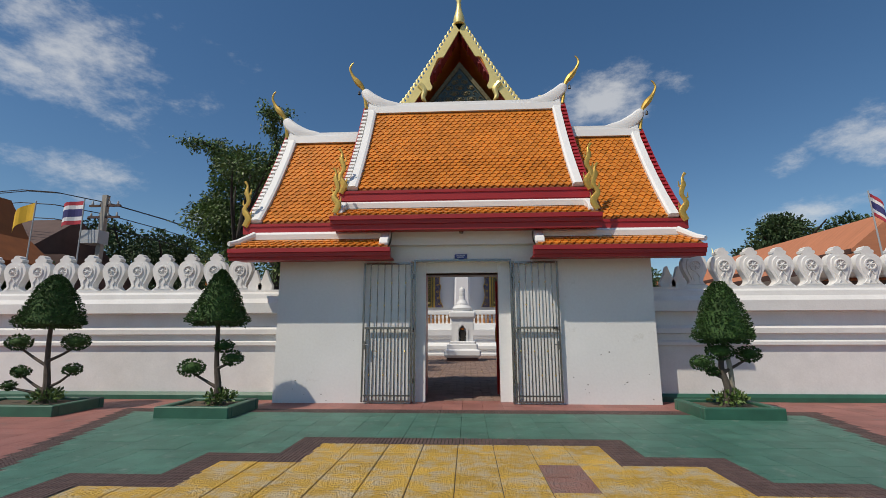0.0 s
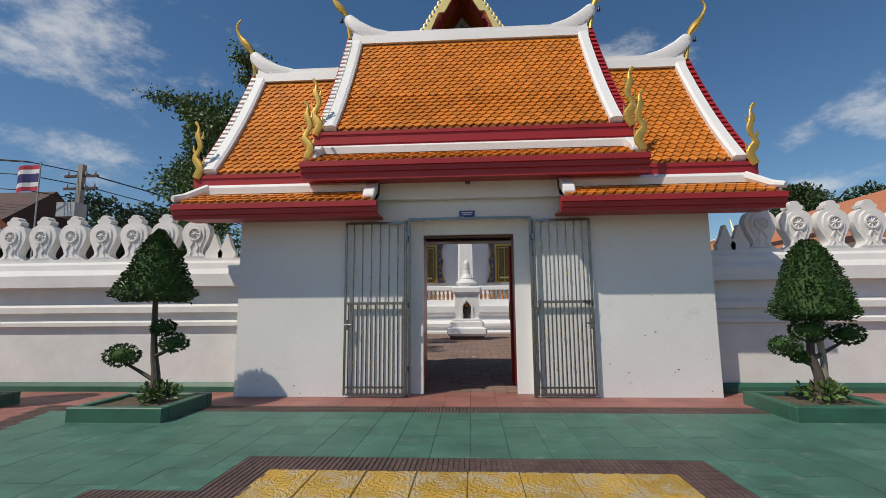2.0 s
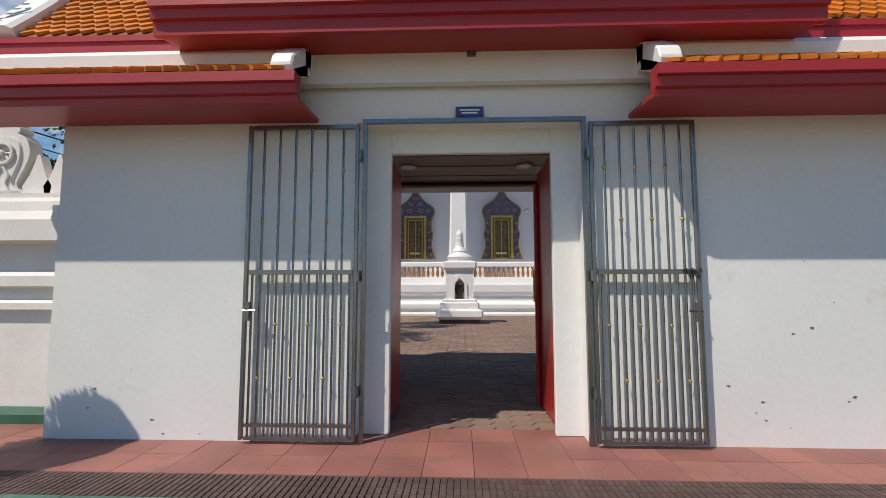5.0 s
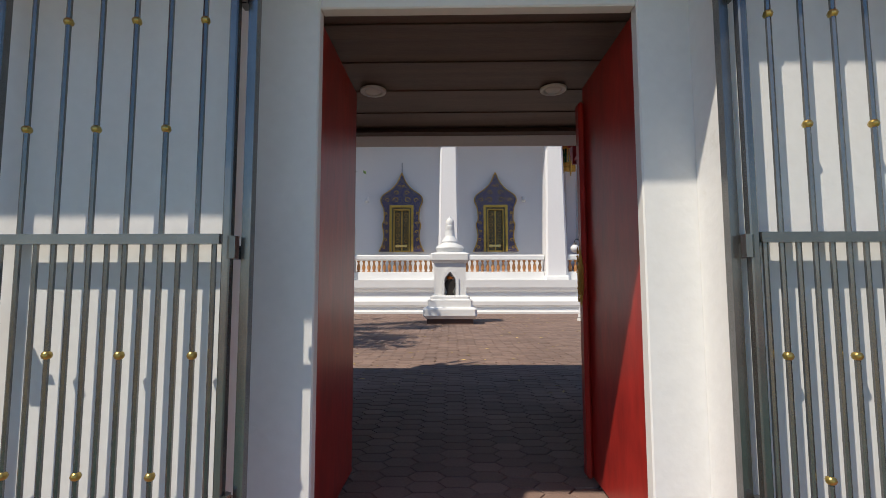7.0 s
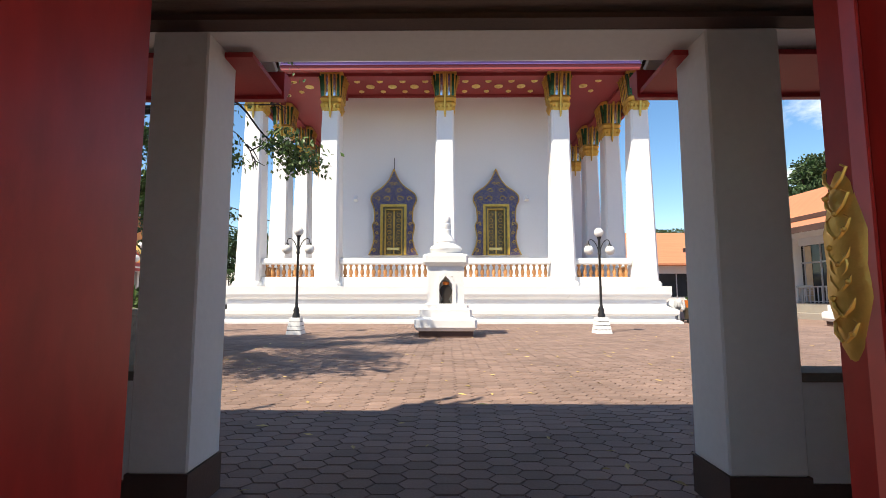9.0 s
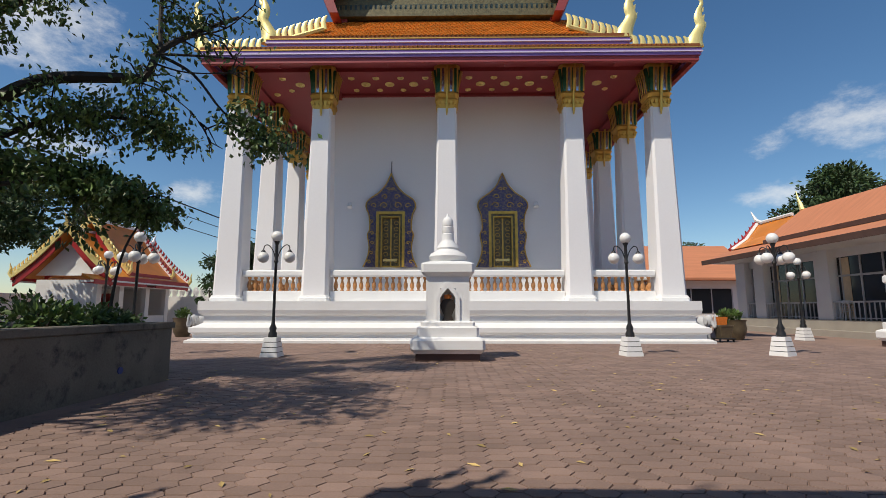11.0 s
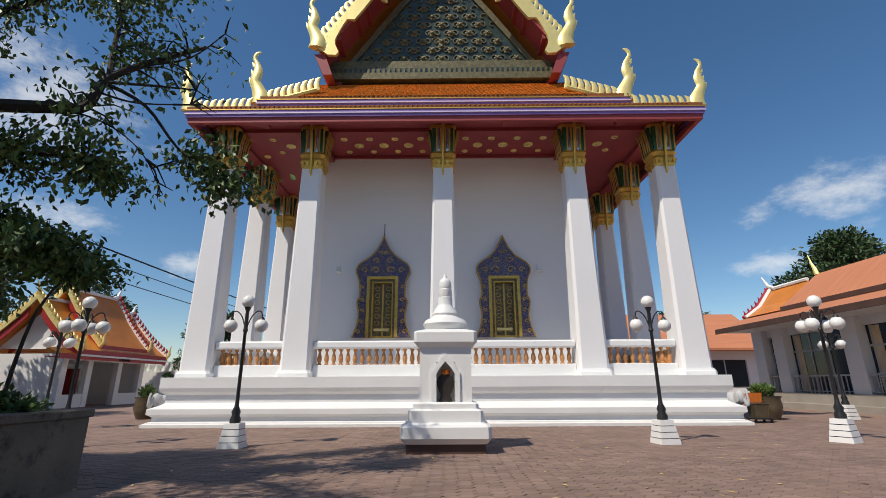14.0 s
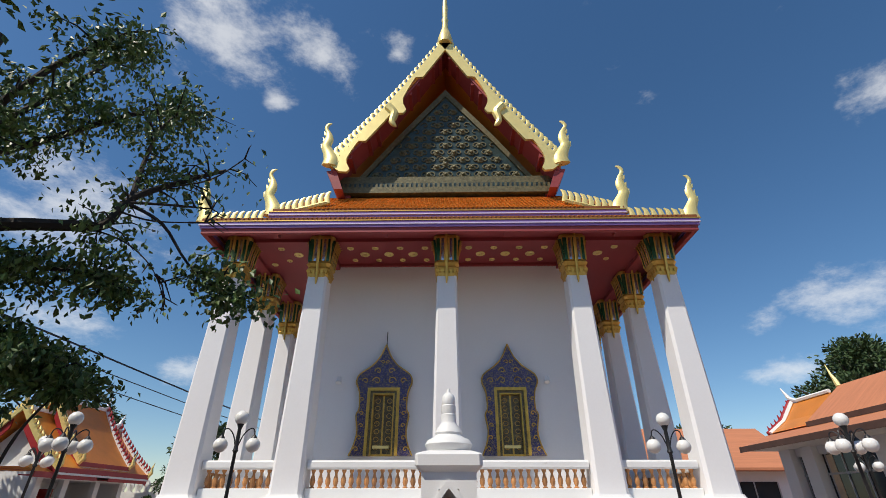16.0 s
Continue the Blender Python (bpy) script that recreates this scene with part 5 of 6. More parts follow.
def big_tree():
    t = thing("courtyard_tree", (-8.6, 20.4, 0.93), "spreading dark tree with thin drooping leaves in raised bed", "tree")
    bm = bmesh.new()
    limb(bm, [(0, 0, -0.1), (0.1, 0, 1.4), (-0.1, 0.1, 2.9), (0.0, 0, 4.2), (-0.5, 0, 6.5), (-0.7, 0.2, 9.0)], 0.3, 0.1, 10)
    part("trunk", bm, DARKBARK, t, "dark rough trunk", smooth=True)
    tips = []
    # limbs with: twigs each, leaves on a twig, how far out the twigs begin, limb radius
    mains = [
        ([(0.0, 0, 3.6), (1.0, 0.3, 4.5), (2.2, 0.55, 4.68), (2.72, 0.6, 4.72), (2.9, 0.7, 5.3), (3.5, 1.0, 5.9), (4.1, 1.2, 6.3)], 16, 26, 0.45, 0.13),
        ([(2.85, 0.65, 5.2), (3.4, 0.95, 4.95), (3.9, 1.2, 4.3), (4.6, 1.25, 3.75)], 12, 62, 0.72, 0.035),
        ([(2.85, 0.65, 5.2), (3.5, 0.9, 5.3), (4.1, 1.1, 5.35)], 3, 2, 0.5, 0.03),
        ([(2.85, 0.65, 5.0), (3.4, 0.8, 4.9), (4.3, 1.0, 5.0)], 3, 0, 0.5, 0.02),
        ([(3.3, 0.9, 5.7), (3.9, 1.1, 6.0), (4.45, 1.1, 6.5)], 4, 4, 0.5, 0.022),
        ([(2.5, 0.6, 4.65), (3.0, 0.8, 4.5), (3.5, 0.9, 4.1), (3.8, 1.0, 3.6)], 6, 1, 0.5, 0.016),
        ([(-0.1, 0, 4.3), (0.8, -0.4, 5.8), (1.7, -0.5, 7.2), (2.6, -0.4, 8.2)], 22, 72, 0.3, 0.09),
        ([(-0.3, 0, 5.3), (0.5, 0.9, 6.8), (1.6, 1.4, 8.0), (2.4, 1.7, 8.4)], 24, 72, 0.3, 0.09),
        ([(2.9, 0.7, 5.3), (2.7, 0.9, 6.3), (2.6, 1.1, 7.3), (2.9, 1.2, 8.0)], 18, 46, 0.3, 0.05),
        ([(-0.3, 0, 5.5), (0.3, 0.6, 7.4), (1.0, 1.0, 9.2), (1.3, 1.1, 10.0)], 20, 72, 0.3, 0.07),
        ([(0, 0, 3.0), (1.0, 0.6, 3.9), (2.0, 1.0, 4.1), (2.8, 1.1, 3.9)], 20, 110, 0.25, 0.06),
        ([(0, 0, 2.4), (1.0, 0.7, 2.8), (1.9, 1.0, 2.8), (2.5, 1.1, 2.5)], 20, 120, 0.25, 0.05),
        ([(0, 0, 3.2), (0.5, -1.2, 4.2), (1.2, -2.6, 4.9), (1.9, -3.9, 5.3)], 16, 120, 0.3, 0.1),
        ([(-0.4, 0, 6.3), (0.2, -1.6, 7.6), (0.9, -3.2, 8.6), (1.0, -4.4, 9.0)], 16, 120, 0.3, 0.09),
        ([(0, 0, 3.4), (-1.4, 0.6, 4.9), (-2.8, 1.0, 6.2), (-4.0, 1.2, 6.9)], 16, 120, 0.3, 0.12),
        ([(-0.6, 0, 7.0), (-1.8, -1.2, 8.2), (-3.2, -2.0, 9.0)], 16, 120, 0.3, 0.09),
        ([(0, 0, 2.6), (0.4, 0.9, 3.0), (0.9, 1.9, 3.0), (1.4, 2.4, 2.7)], 16, 110, 0.3, 0.07),
    ]
    for m, twigs, leafy, begin, r0 in mains:
        bm = bmesh.new()
        limb(bm, m, r0, min(0.03, r0 * 0.4))
        part("limb", bm, DARKBARK, t, "", smooth=True)
        ps = smooth_line(m, 4)
        for k in range(twigs):
            p = ps[random.randrange(int(len(ps) * begin), len(ps))]
            d = Vector((random.uniform(-0.6, 0.9), random.uniform(-1, 1), random.uniform(-0.5, 0.6)))
            q = p + d * random.uniform(0.4, 0.95)
            tips.append((p, p.lerp(q, 0.5) + Vector((0, 0, 0.1)), q, leafy))
        tips.append((ps[-2], ps[-1], ps[-1] + Vector((0.2, 0.1, -0.1)), leafy))
    bm = bmesh.new()
    for a, b, c, leafy in tips:
        tube([a, b, c], [0.022, 0.014, 0.006], 4, bm)
    o = part("twig_mass", bm, DARKBARK, t)
    o["kind"] = "stuff"
    verts, faces = [], []
    for a, b, c, leafy in tips:
        for _ in range(leafy):
            p = a.lerp(c, random.uniform(0.3, 1.1)) + Vector((random.gauss(0, 0.19), random.gauss(0, 0.19), random.gauss(-0.05, 0.12)))
            leaf_card(verts, faces, p, 0.13, (0, 0, -0.4), 0.4)
    raw("crown", verts, faces, LEAF2, t, "stuff")
    leaves("low_foliage", t, [(0.9, 1.6, 2.2, 0.9, 1.0, 0.6), (0.2, -0.6, 3.4, 1.3, 1.5, 0.7), (-1.0, -2.6, 3.2, 1.4, 1.6, 0.9), (0.5, 0.9, 3.1, 1.0, 0.8, 0.45), (-1.5, 1.5, 3.4, 1.6, 1.3, 1.0), (-2.6, -1.0, 5.6, 1.8, 1.8, 1.2)], 3000, 0.15, LEAF2, 0.6, 0.4)
    leaves("far_side_crown", t, [(-2.9, 0.5, 8.4, 1.15, 1.2, 1.35), (-2.6, 0.4, 7.0, 1.45, 1.5, 1.3), (-3.4, 0.2, 5.9, 1.3, 1.4, 1.3), (-2.3, 0.3, 5.4, 1.4, 1.4, 1.2), (-2.8, 0.3, 4.4, 1.6, 1.5, 0.9), (-1.3, 0.8, 7.4, 0.9, 1.2, 1.2)], 15000, 0.14, LEAF2, 0.4, 0.3)
    return t


big_tree()
# extra tree out of view, added so that its crown dapples the pavers with shadow
shade = thing("courtyard_tree", (-8.8, 16.4, 0.93), "unseen leafy tree in the raised bed, added to shade the court", "tree")
bm = bmesh.new()
limb(bm, [(0, 0, -0.1), (0.1, 0.1, 2.0), (0.3, 0, 4.2), (0.5, 0.2, 6.6)], 0.2, 0.06, 8)
for e in ((2.6, 0.2, 6.3), (1.9, -1.0, 6.9), (1.6, 1.6, 6.6), (-0.6, 1.2, 6.5), (0.6, -1.4, 6.3)):
    limb(bm, [(0.2, 0, 3.6), (e[0] * 0.5, e[1] * 0.5, 5.3), e], 0.08, 0.02, 6)
part("trunk", bm, DARKBARK, shade, "dark forked trunk", smooth=True)
leaves("crown", shade, [(1.6, 0.0, 6.6, 1.7, 1.6, 0.8), (2.4, 1.0, 6.3, 1.4, 1.3, 0.7), (0.8, 1.4, 6.7, 1.4, 1.3, 0.8), (1.0, -1.0, 6.6, 1.5, 1.1, 0.8), (2.6, -0.6, 6.8, 1.2, 1.1, 0.6), (0.2, 0.2, 7.0, 1.2, 1.3, 0.7)], 4200, 0.16, LEAF2, 0.5, 0.3)
for x, y, h in ((-6.6, 21.3, 0.5), (-6.7, 20.3, 0.6), (-6.9, 21.6, 0.45), (-7.8, 21.2, 0.7), (-7.2, 19.0, 0.6), (-9.0, 20.5, 0.8)):
    s = thing("shrub", (x, y, 0.94), "low leafy green shrub growing in the raised bed", "shrub", "bed shrubs")
    leaves("foliage", s, [(0, 0, h * 0.5, 0.55, 0.55, h * 0.6), (0.3, 0.2, h * 0.4, 0.35, 0.4, h * 0.45)], 420, 0.13, LEAF2, 0.5, -0.2)
    bm = bmesh.new()
    for k in range(5):
        tube([(0, 0, -0.02), (0.2 * math.cos(k * 1.3), 0.2 * math.sin(k * 1.3), h * 0.6)], [0.02, 0.008], 5, bm)
    o = part("stems", bm, DARKBARK, s)
sap = thing("sapling", (-6.6, 21.6, 0.94), "slim dark sapling with small crown in the raised bed", "tree")
bm = bmesh.new()
limb(bm, [(0, 0, -0.02), (0.05, 0, 0.8), (0.2, 0, 1.6), (0.45, 0.1, 2.2)], 0.035, 0.015)
part("trunk", bm, DARKBARK, sap, "", smooth=True)
leaves("crown", sap, [(0.5, 0.1, 2.2, 0.8, 0.7, 0.22), (-0.1, 0.1, 2.35, 0.5, 0.5, 0.18)], 420, 0.14, LEAF2, 0.6, 0.3)

# ---- side gatehouse beyond the court ----
side = thing("side_gatehouse", (-28.3, 50.8, 0), "small white side gatehouse with gilded gables and orange roof", "building", rz=90)
for x in (-4.6, -2.3, 0.8, 3.5):
    part("post", box(x - 0.24, -2.6, 0, x + 0.24, -2.2, 3.1), WHITE, side, bevel=0.01)
part("wall", box(-4.84, 1.6, 0, 3.74, 1.9, 3.1), WALLWHITE, side)
part("wall", box(-4.84, -2.19, 0, -4.6, 1.6, 3.1), WALLWHITE, side)
part("wall", box(3.5, -2.19, 0, 3.74, 1.6, 3.1), WALLWHITE, side)
part("parapet", box(-4.36, -2.55, 0, -2.54, -2.3, 0.85), WHITE, side)
part("parapet", box(1.04, -2.55, 0, 3.26, -2.3, 0.85), WHITE, side)
part("lintel", box(-4.84, -2.6, 3.1, 3.74, 1.9, 3.5), WHITE, side)
part("door", box(-2.0, -1.6, 0, -1.92, -0.6, 2.6), DOORRED, side, "open red door leaf")
part("door", box(-4.1, 1.5, 0.3, -3.0, 1.58, 2.6), DOORRED, side, "open red door leaf")
part("sign", box(-1.0, -2.66, 3.18, -0.3, -2.61, 3.36), BLACK, side, "small dark sign board")
for w, z0, z1, l in ((3.6, 3.75, 7.3, 4.9), (3.25, 4.2, 8.35, 2.7)):
    for e in (-1, 1):
        part("gable_panel", extrude_x([(-w * 0.72, z0 + 0.1), (w * 0.72, z0 + 0.1), (0, z1 - 0.8)], e * (l - 0.75) - 0.05, e * (l - 0.75) + 0.05), WHITE, side, "plain white gable panel")
    for s in (-1, 1):
        curve = [(s * w * (1 - u), z0 + (z1 - z0) * u - 0.25 * math.sin(math.pi * u)) for u in [i / 8 for i in range(9)]]
        part("roof", loft([[(x, y, z) for y, z in curve] + [(x, y, z - 0.16) for y, z in curve[::-1]] for x in (-l, l)]), TILE, side, "orange tiled roof slope")
        part("fascia", box(-l - 0.1, s * w - 0.08, z0 - 0.3, l + 0.1, s * w + 0.08, z0 + 0.02), RED, side, "red eave board")
        part("roof_band", box(-l, s * (w + 0.12) - 0.06, z0 - 0.42, l, s * (w + 0.12) + 0.06, z0 - 0.3), WHITE, side)
        for e in (-1, 1):
            xx = e * (l + 0.02)
            part("bargeboard", loft([[(xx - 0.09, y, z - 0.12), (xx + 0.09, y, z - 0.12), (xx + 0.09, y, z + 0.3), (xx - 0.09, y, z + 0.3)] for y, z in curve]), PALEGOLD if e < 0 else WHITE, side, "gilded bargeboard" if e < 0 else "white verge band")
            part("verge_soffit", loft([[(xx - e * 0.12, y, z - 0.75), (xx - e * 0.02, y, z - 0.75), (xx - e * 0.02, y, z - 0.13), (xx - e * 0.12, y, z - 0.13)] for y, z in curve[:-1]]), RED, side, "red gable lining")
            n = 13
            for k in range(n):
                u = (k + 0.5) / n
                y, z = s * w * (1 - u), z0 + (z1 - z0) * u - 0.25 * math.sin(math.pi * u)
                part("flame", tube([(xx, y, z + 0.15), (xx, y + s * 0.13, z + 0.4), (xx, y + s * 0.05, z + 0.62)], [0.13, 0.1, 0.02], 5), PALEGOLD if e < 0 else RED, side)
            part("corner_finial", tube([(xx, s * w, z0 - 0.1), (xx, s * (w + 0.25), z0 + 0.2), (xx, s * (w + 0.2), z0 + 0.55), (xx, s * (w + 0.32), z0 + 0.95)], [0.16, 0.14, 0.09, 0.02], 6), PALEGOLD, side, "", smooth=True)
    part("ridge", box(-l, -0.12, z1 - 0.05, l, 0.12, z1 + 0.18), WHITE, side, "white plastered ridge")
    for e in (-1, 1):
        part("ridge_horn", tube([(e * (l - 0.5), 0, z1 + 0.1), (e * l, 0, z1 + 0.3), (e * (l + 0.15), 0, z1 + 0.75), (e * (l + 0.4), 0, z1 + 1.15)], [0.16, 0.17, 0.09, 0.02], 6), WHITE if e > 0 else PALEGOLD, side, "", smooth=True)
for a, b in ((-6.4, -1.0), (0.3, 4.9)):
    part("lower_roof", loft([[(x, -3.55, 3.42), (x, -2.62, 3.85), (x, -2.62, 3.6), (x, -3.55, 3.36)] for x in (a, b)]), TILE, side, "narrow lower tier of orange tiles")
    part("fascia", box(a - 0.05, -3.62, 3.12, b + 0.05, -3.552, 3.44), RED, side, "red eave board")
    part("soffit", box(a, -3.55, 3.2, b, -2.62, 3.26), RED, side)

# far enclosure wall of the inner court
fw = tagged(part("wall_north", box(-60, 58, -0.05, -10, 58.5, 2.6), OLDWHITE), "white far enclosure wall with crests", "wall", kind="structure")
for k in range(40):
    cm_mesh = crest(fw, -40 + k * 0.7, 58.25, 2.6, cm_mesh)
tagged(part("wall_north_east", box(11.5, 72, -0.05, 60, 72.5, 3.2), OLDWHITE), "white far enclosure wall behind the houses", "wall", kind="structure")
fw = tagged(part("wall_far_west", box(-34.5, 11.4, -0.05, -34, 58, 2.6), OLDWHITE), "white side enclosure wall with crests", "wall", kind="structure")

# ---- long pavilion with glazed front ----
CLAY = mat("clay_roof", (0.52, 0.20, 0.10), 0.75, var=0.14, scale=0.8, bump=0.2, fine=8, stretch=(0.3, 6, 1))
GLASSD = mat("dark_glass", (0.02, 0.024, 0.028), 0.08, var=0.1, bump=0)
GREYP = mat("grey_frame", (0.42, 0.43, 0.44), 0.5, var=0.08)
CURTAIN = mat("cream_curtain", (0.62, 0.50, 0.33), 0.85, var=0.15, scale=4)
FLOORC = mat("pale_terrace", (0.34, 0.31, 0.27), 0.8, var=0.15, scale=1)


def pavilion():
    p = thing("long_pavilion", (20.6, 43.5, 0), "long white pavilion with salmon clay roof and glazed front", "building", rz=0)
    L0, L1 = -19.0, 2.55
    part("terrace", box(-0.6, L0, -0.02, 12, L1, 0.82), FLOORC, p, "pale concrete terrace")
    part("terrace_step", box(-1.3, L0, -0.02, -0.602, L1 - 0.4, 0.3), FLOORC, p)
    piers = (2.2, 0.3, -4.9, -10.1, -15.3)
    for k, y in enumerate(piers):
        part("pillar", box(-0.45, y - 0.5, 0.82, 0.3, y + 0.5, 4.6), WHITE, p, bevel=0.015)
        if k < 4:
            b0, b1 = piers[k + 1] + 0.5, y - 0.5
            part("lintel", box(-0.1, b0, 4.15, 0.25, b1, 4.6), WHITE, p)
            for q in ((0.08, 0.36, 0.66, 0.94) if b1 - b0 > 2 else (0.1, 0.9)):
                part("mullion", box(0.0, b0 + (b1 - b0) * q - 0.04, 0.83, 0.12, b0 + (b1 - b0) * q + 0.04, 4.15), GREYP, p)
            part("transom", box(-0.01, b0, 3.1, 0.13, b1, 3.2), GREYP, p)
            part("pane", box(0.05, b0, 0.84, 0.07, b1, 4.15), GLASSD, p, "dark window glass")
            part("curtain", box(0.02, b1 - 0.75, 0.9, 0.045, b1 - 0.3, 4.1), CURTAIN, p, "cream curtain")
            rail = part("railing", box(-0.4, b0, 1.72, -0.3, b1, 1.8), GREYP, p, "grey metal railing")
            part("bottom_rail", box(-0.38, b0, 0.92, -0.32, b1, 0.97), GREYP, rail)
            n = 15 if b1 - b0 > 2 else 4
            for q in range(n):
                yy = b0 + 0.1 + q * (b1 - b0 - 0.2) / (n - 1)
                part("baluster", box(-0.37, yy - 0.025, 0.82, -0.33, yy + 0.025, 1.72), GREYP, rail)
    part("wall", box(8, L0, 0.82, 8.3, L1 - 0.6, 4.5), WHITE, p)
    part("wall", box(0.3, L1 - 0.3, 0.82, 8, L1 - 0.05, 4.5), WHITE, p)
    part("lower_roof", extrude_y([(-2.6, 4.82), (-2.6, 4.7), (6.2, 4.72), (6.2, 5.6), (-0.4, 5.62)], L0, L1 + 0.4), CLAY, p, "salmon clay lower roof")
    part("upper_roof", extrude_y([(-0.75, 5.75), (-0.75, 5.6), (4.6, 5.6), (4.6, 5.75), (1.9, 7.8)], L0, -1.0), CLAY, p, "salmon clay upper roof")
    part("upper_eave", box(-0.8, L0, 5.5, -0.752, -1.0, 5.76), BROWN, p, "brown eave board")
    part("eave_board", box(-2.66, L0, 4.52, -2.601, L1 + 0.4, 4.84), BROWN, p, "dark brown eave board")
    part("soffit", box(-2.6, L0, 4.6, 6.2, L1 + 0.4, 4.69), WHITE, p)
    part("rear_roof", extrude_y([(-0.7, 5.6), (0.4, 6.3), (1.3, 7.4), (2.2, 6.3), (3.3, 5.6)], -0.99, 2.5), TILE, p, "orange tiled roof beyond")
    part("ridge", tube([(1.3, -0.9, 7.5), (1.3, 2.0, 7.5), (1.3, 2.6, 7.75), (1.3, 3.1, 8.5)], [0.12, 0.13, 0.13, 0.03], 6), WHITE, p, "white ridge with upswept end", smooth=True)
    for e in (-1, 1):
        part("verge_band", tube([(1.3 + e * 2.0, 2.45, 5.6), (1.3 + e * 0.9, 2.45, 6.35), (1.3, 2.45, 7.5)], 0.13, 6), WHITE, p, "white verge band")
        part("bargeboard", tube([(1.3 + e * 2.05, 2.66, 5.6), (1.3 + e * 0.95, 2.66, 6.4), (1.3, 2.66, 7.6)], 0.12, 6), RED, p, "red bargeboard")
        for k in range(7):
            u = (k + 0.5) / 7
            part("flame", tube([(1.3 + e * 2.0 * (1 - u), 2.66, 5.7 + 1.8 * u ** 1.3), (1.3 + e * (2.0 * (1 - u) + 0.1), 2.66, 6.0 + 1.8 * u ** 1.3)], [0.1, 0.02], 5), RED, p)
    part("finial", tube([(1.9, -1.0, 7.75), (1.9, -0.9, 8.15), (1.9, -0.75, 8.5), (1.9, -0.6, 9.1)], [0.15, 0.12, 0.07, 0.02], 6), PALEGOLD, p, "small gilded ridge finial", smooth=True)
    return p


pavilion()
# stacked plastic chairs behind the railing
PLASTIC = mat("white_plastic", (0.72, 0.73, 0.74), 0.4, var=0.04, bump=0)
for i, (y, n) in enumerate(((33.0, 5), (34.0, 4), (37.6, 5), (29.6, 5))):
    for k in range(n):
        c = thing("plastic_chair", (20.62, y, 0.82 + 0.14 * k), "white plastic garden chair in a stack", "chair", "stacked chairs")
        part("seat", box(-0.2, -0.22, 0.42, 0.22, 0.22, 0.46), PLASTIC, c, bevel=0.01)
        part("backrest", extrude_x([(-0.22, 0.46), (-0.2, 0.8), (-0.12, 0.88), (0.12, 0.88), (0.2, 0.8), (0.22, 0.46)], 0.19, 0.23), PLASTIC, c)
        for a in (-0.18, 0.18):
            for b in (-0.18, 0.18):
                part("leg", tube([(a * 1.1, b * 1.1, 0.0), (a, b, 0.42)], 0.02, 5), PLASTIC, c)

# lower building between the hall and the pavilion
low = thing("rear_house", (20.5, 59, 0), "low house with salmon roof and dark windows", "building")
part("wall", box(-6, 0, 0, 8, 8, 4.6), WHITE, low)
part("roof", extrude_x([(-1.6, 4.4), (-1.6, 4.2), (9.6, 4.2), (9.6, 4.4), (4, 8.2)], -7, 9), CLAY, low, "salmon clay roof")
part("window", box(-5, -0.05, 1.0, 7, -0.004, 3.4), GLASSD, low, "dark window band")
for k in range(7):
    part("mullion", box(-5 + 2 * k - 0.05, -0.09, 1.0, -5 + 2 * k + 0.05, -0.051, 3.4), GREYP, low)

# ---- pots at the hall corners ----
GLAZE = mat("brown_glaze", (0.10, 0.075, 0.045), 0.35, var=0.35, scale=5, bump=0.2)
for x, y, h in ((-13.8, 36.5, 0.95), (12.8, 34.6, 0.9)):
    j = thing("glazed_jar", (x, y, 0), "big brown glazed water jar with green plants", "jar", "glazed jars")
    part("body", lathe([(0.3, 0), (0.42, 0.25), (0.48, 0.5), (0.44, h - 0.12), (0.5, h), (0.44, h), (0.38, h - 0.2), (0.0, h - 0.22)], 18), GLAZE, j, smooth=True)
    leaves("plant", j, [(0, 0, h + 0.15, 0.35, 0.35, 0.3)], 160, 0.2, LEAF2, 0.7, -1.2, "green leafy plant")
STATUE = mat("pale_stucco", (0.5, 0.51, 0.52), 0.7, var=0.12, scale=3, bump=0.2)


def elephant(at, rz):
    bm = bmesh.new()
    for c, d in (((0, 0, 0.85), (0.36, 0.6, 0.42)), ((0, -0.6, 1.05), (0.26, 0.28, 0.3)), ((0.27, -0.5, 1.05), (0.06, 0.18, 0.24)), ((-0.27, -0.5, 1.05), (0.06, 0.18, 0.24))):
        bmesh.ops.create_icosphere(bm, subdivisions=3, radius=1, matrix=Matrix.Translation(c) @ Matrix.Diagonal((*d, 1)))
    for x in (-0.2, 0.2):
        for y in (-0.35, 0.35):
            tube([(x, y, 0), (x, y, 0.35), (x, y, 0.8)], [0.14, 0.12, 0.15], 10, bm)
    tube(smooth_line([(0, -0.8, 1.0), (0, -0.98, 0.75), (0, -1.08, 0.85), (0, -1.05, 1.2), (0, -0.98, 1.35)], 4), [0.12 - 0.0045 * i for i in range(17)], 8, bm)
    o = part("elephant_statue", bm, STATUE, None, smooth=True)
    o.matrix_basis = pose(*at, 0, 0, rz) @ Matrix.Diagonal((0.6, 0.6, 0.85, 1))
    tagged(o, "pale stucco elephant statue with raised trunk on the paving", "statue", "elephant statues")


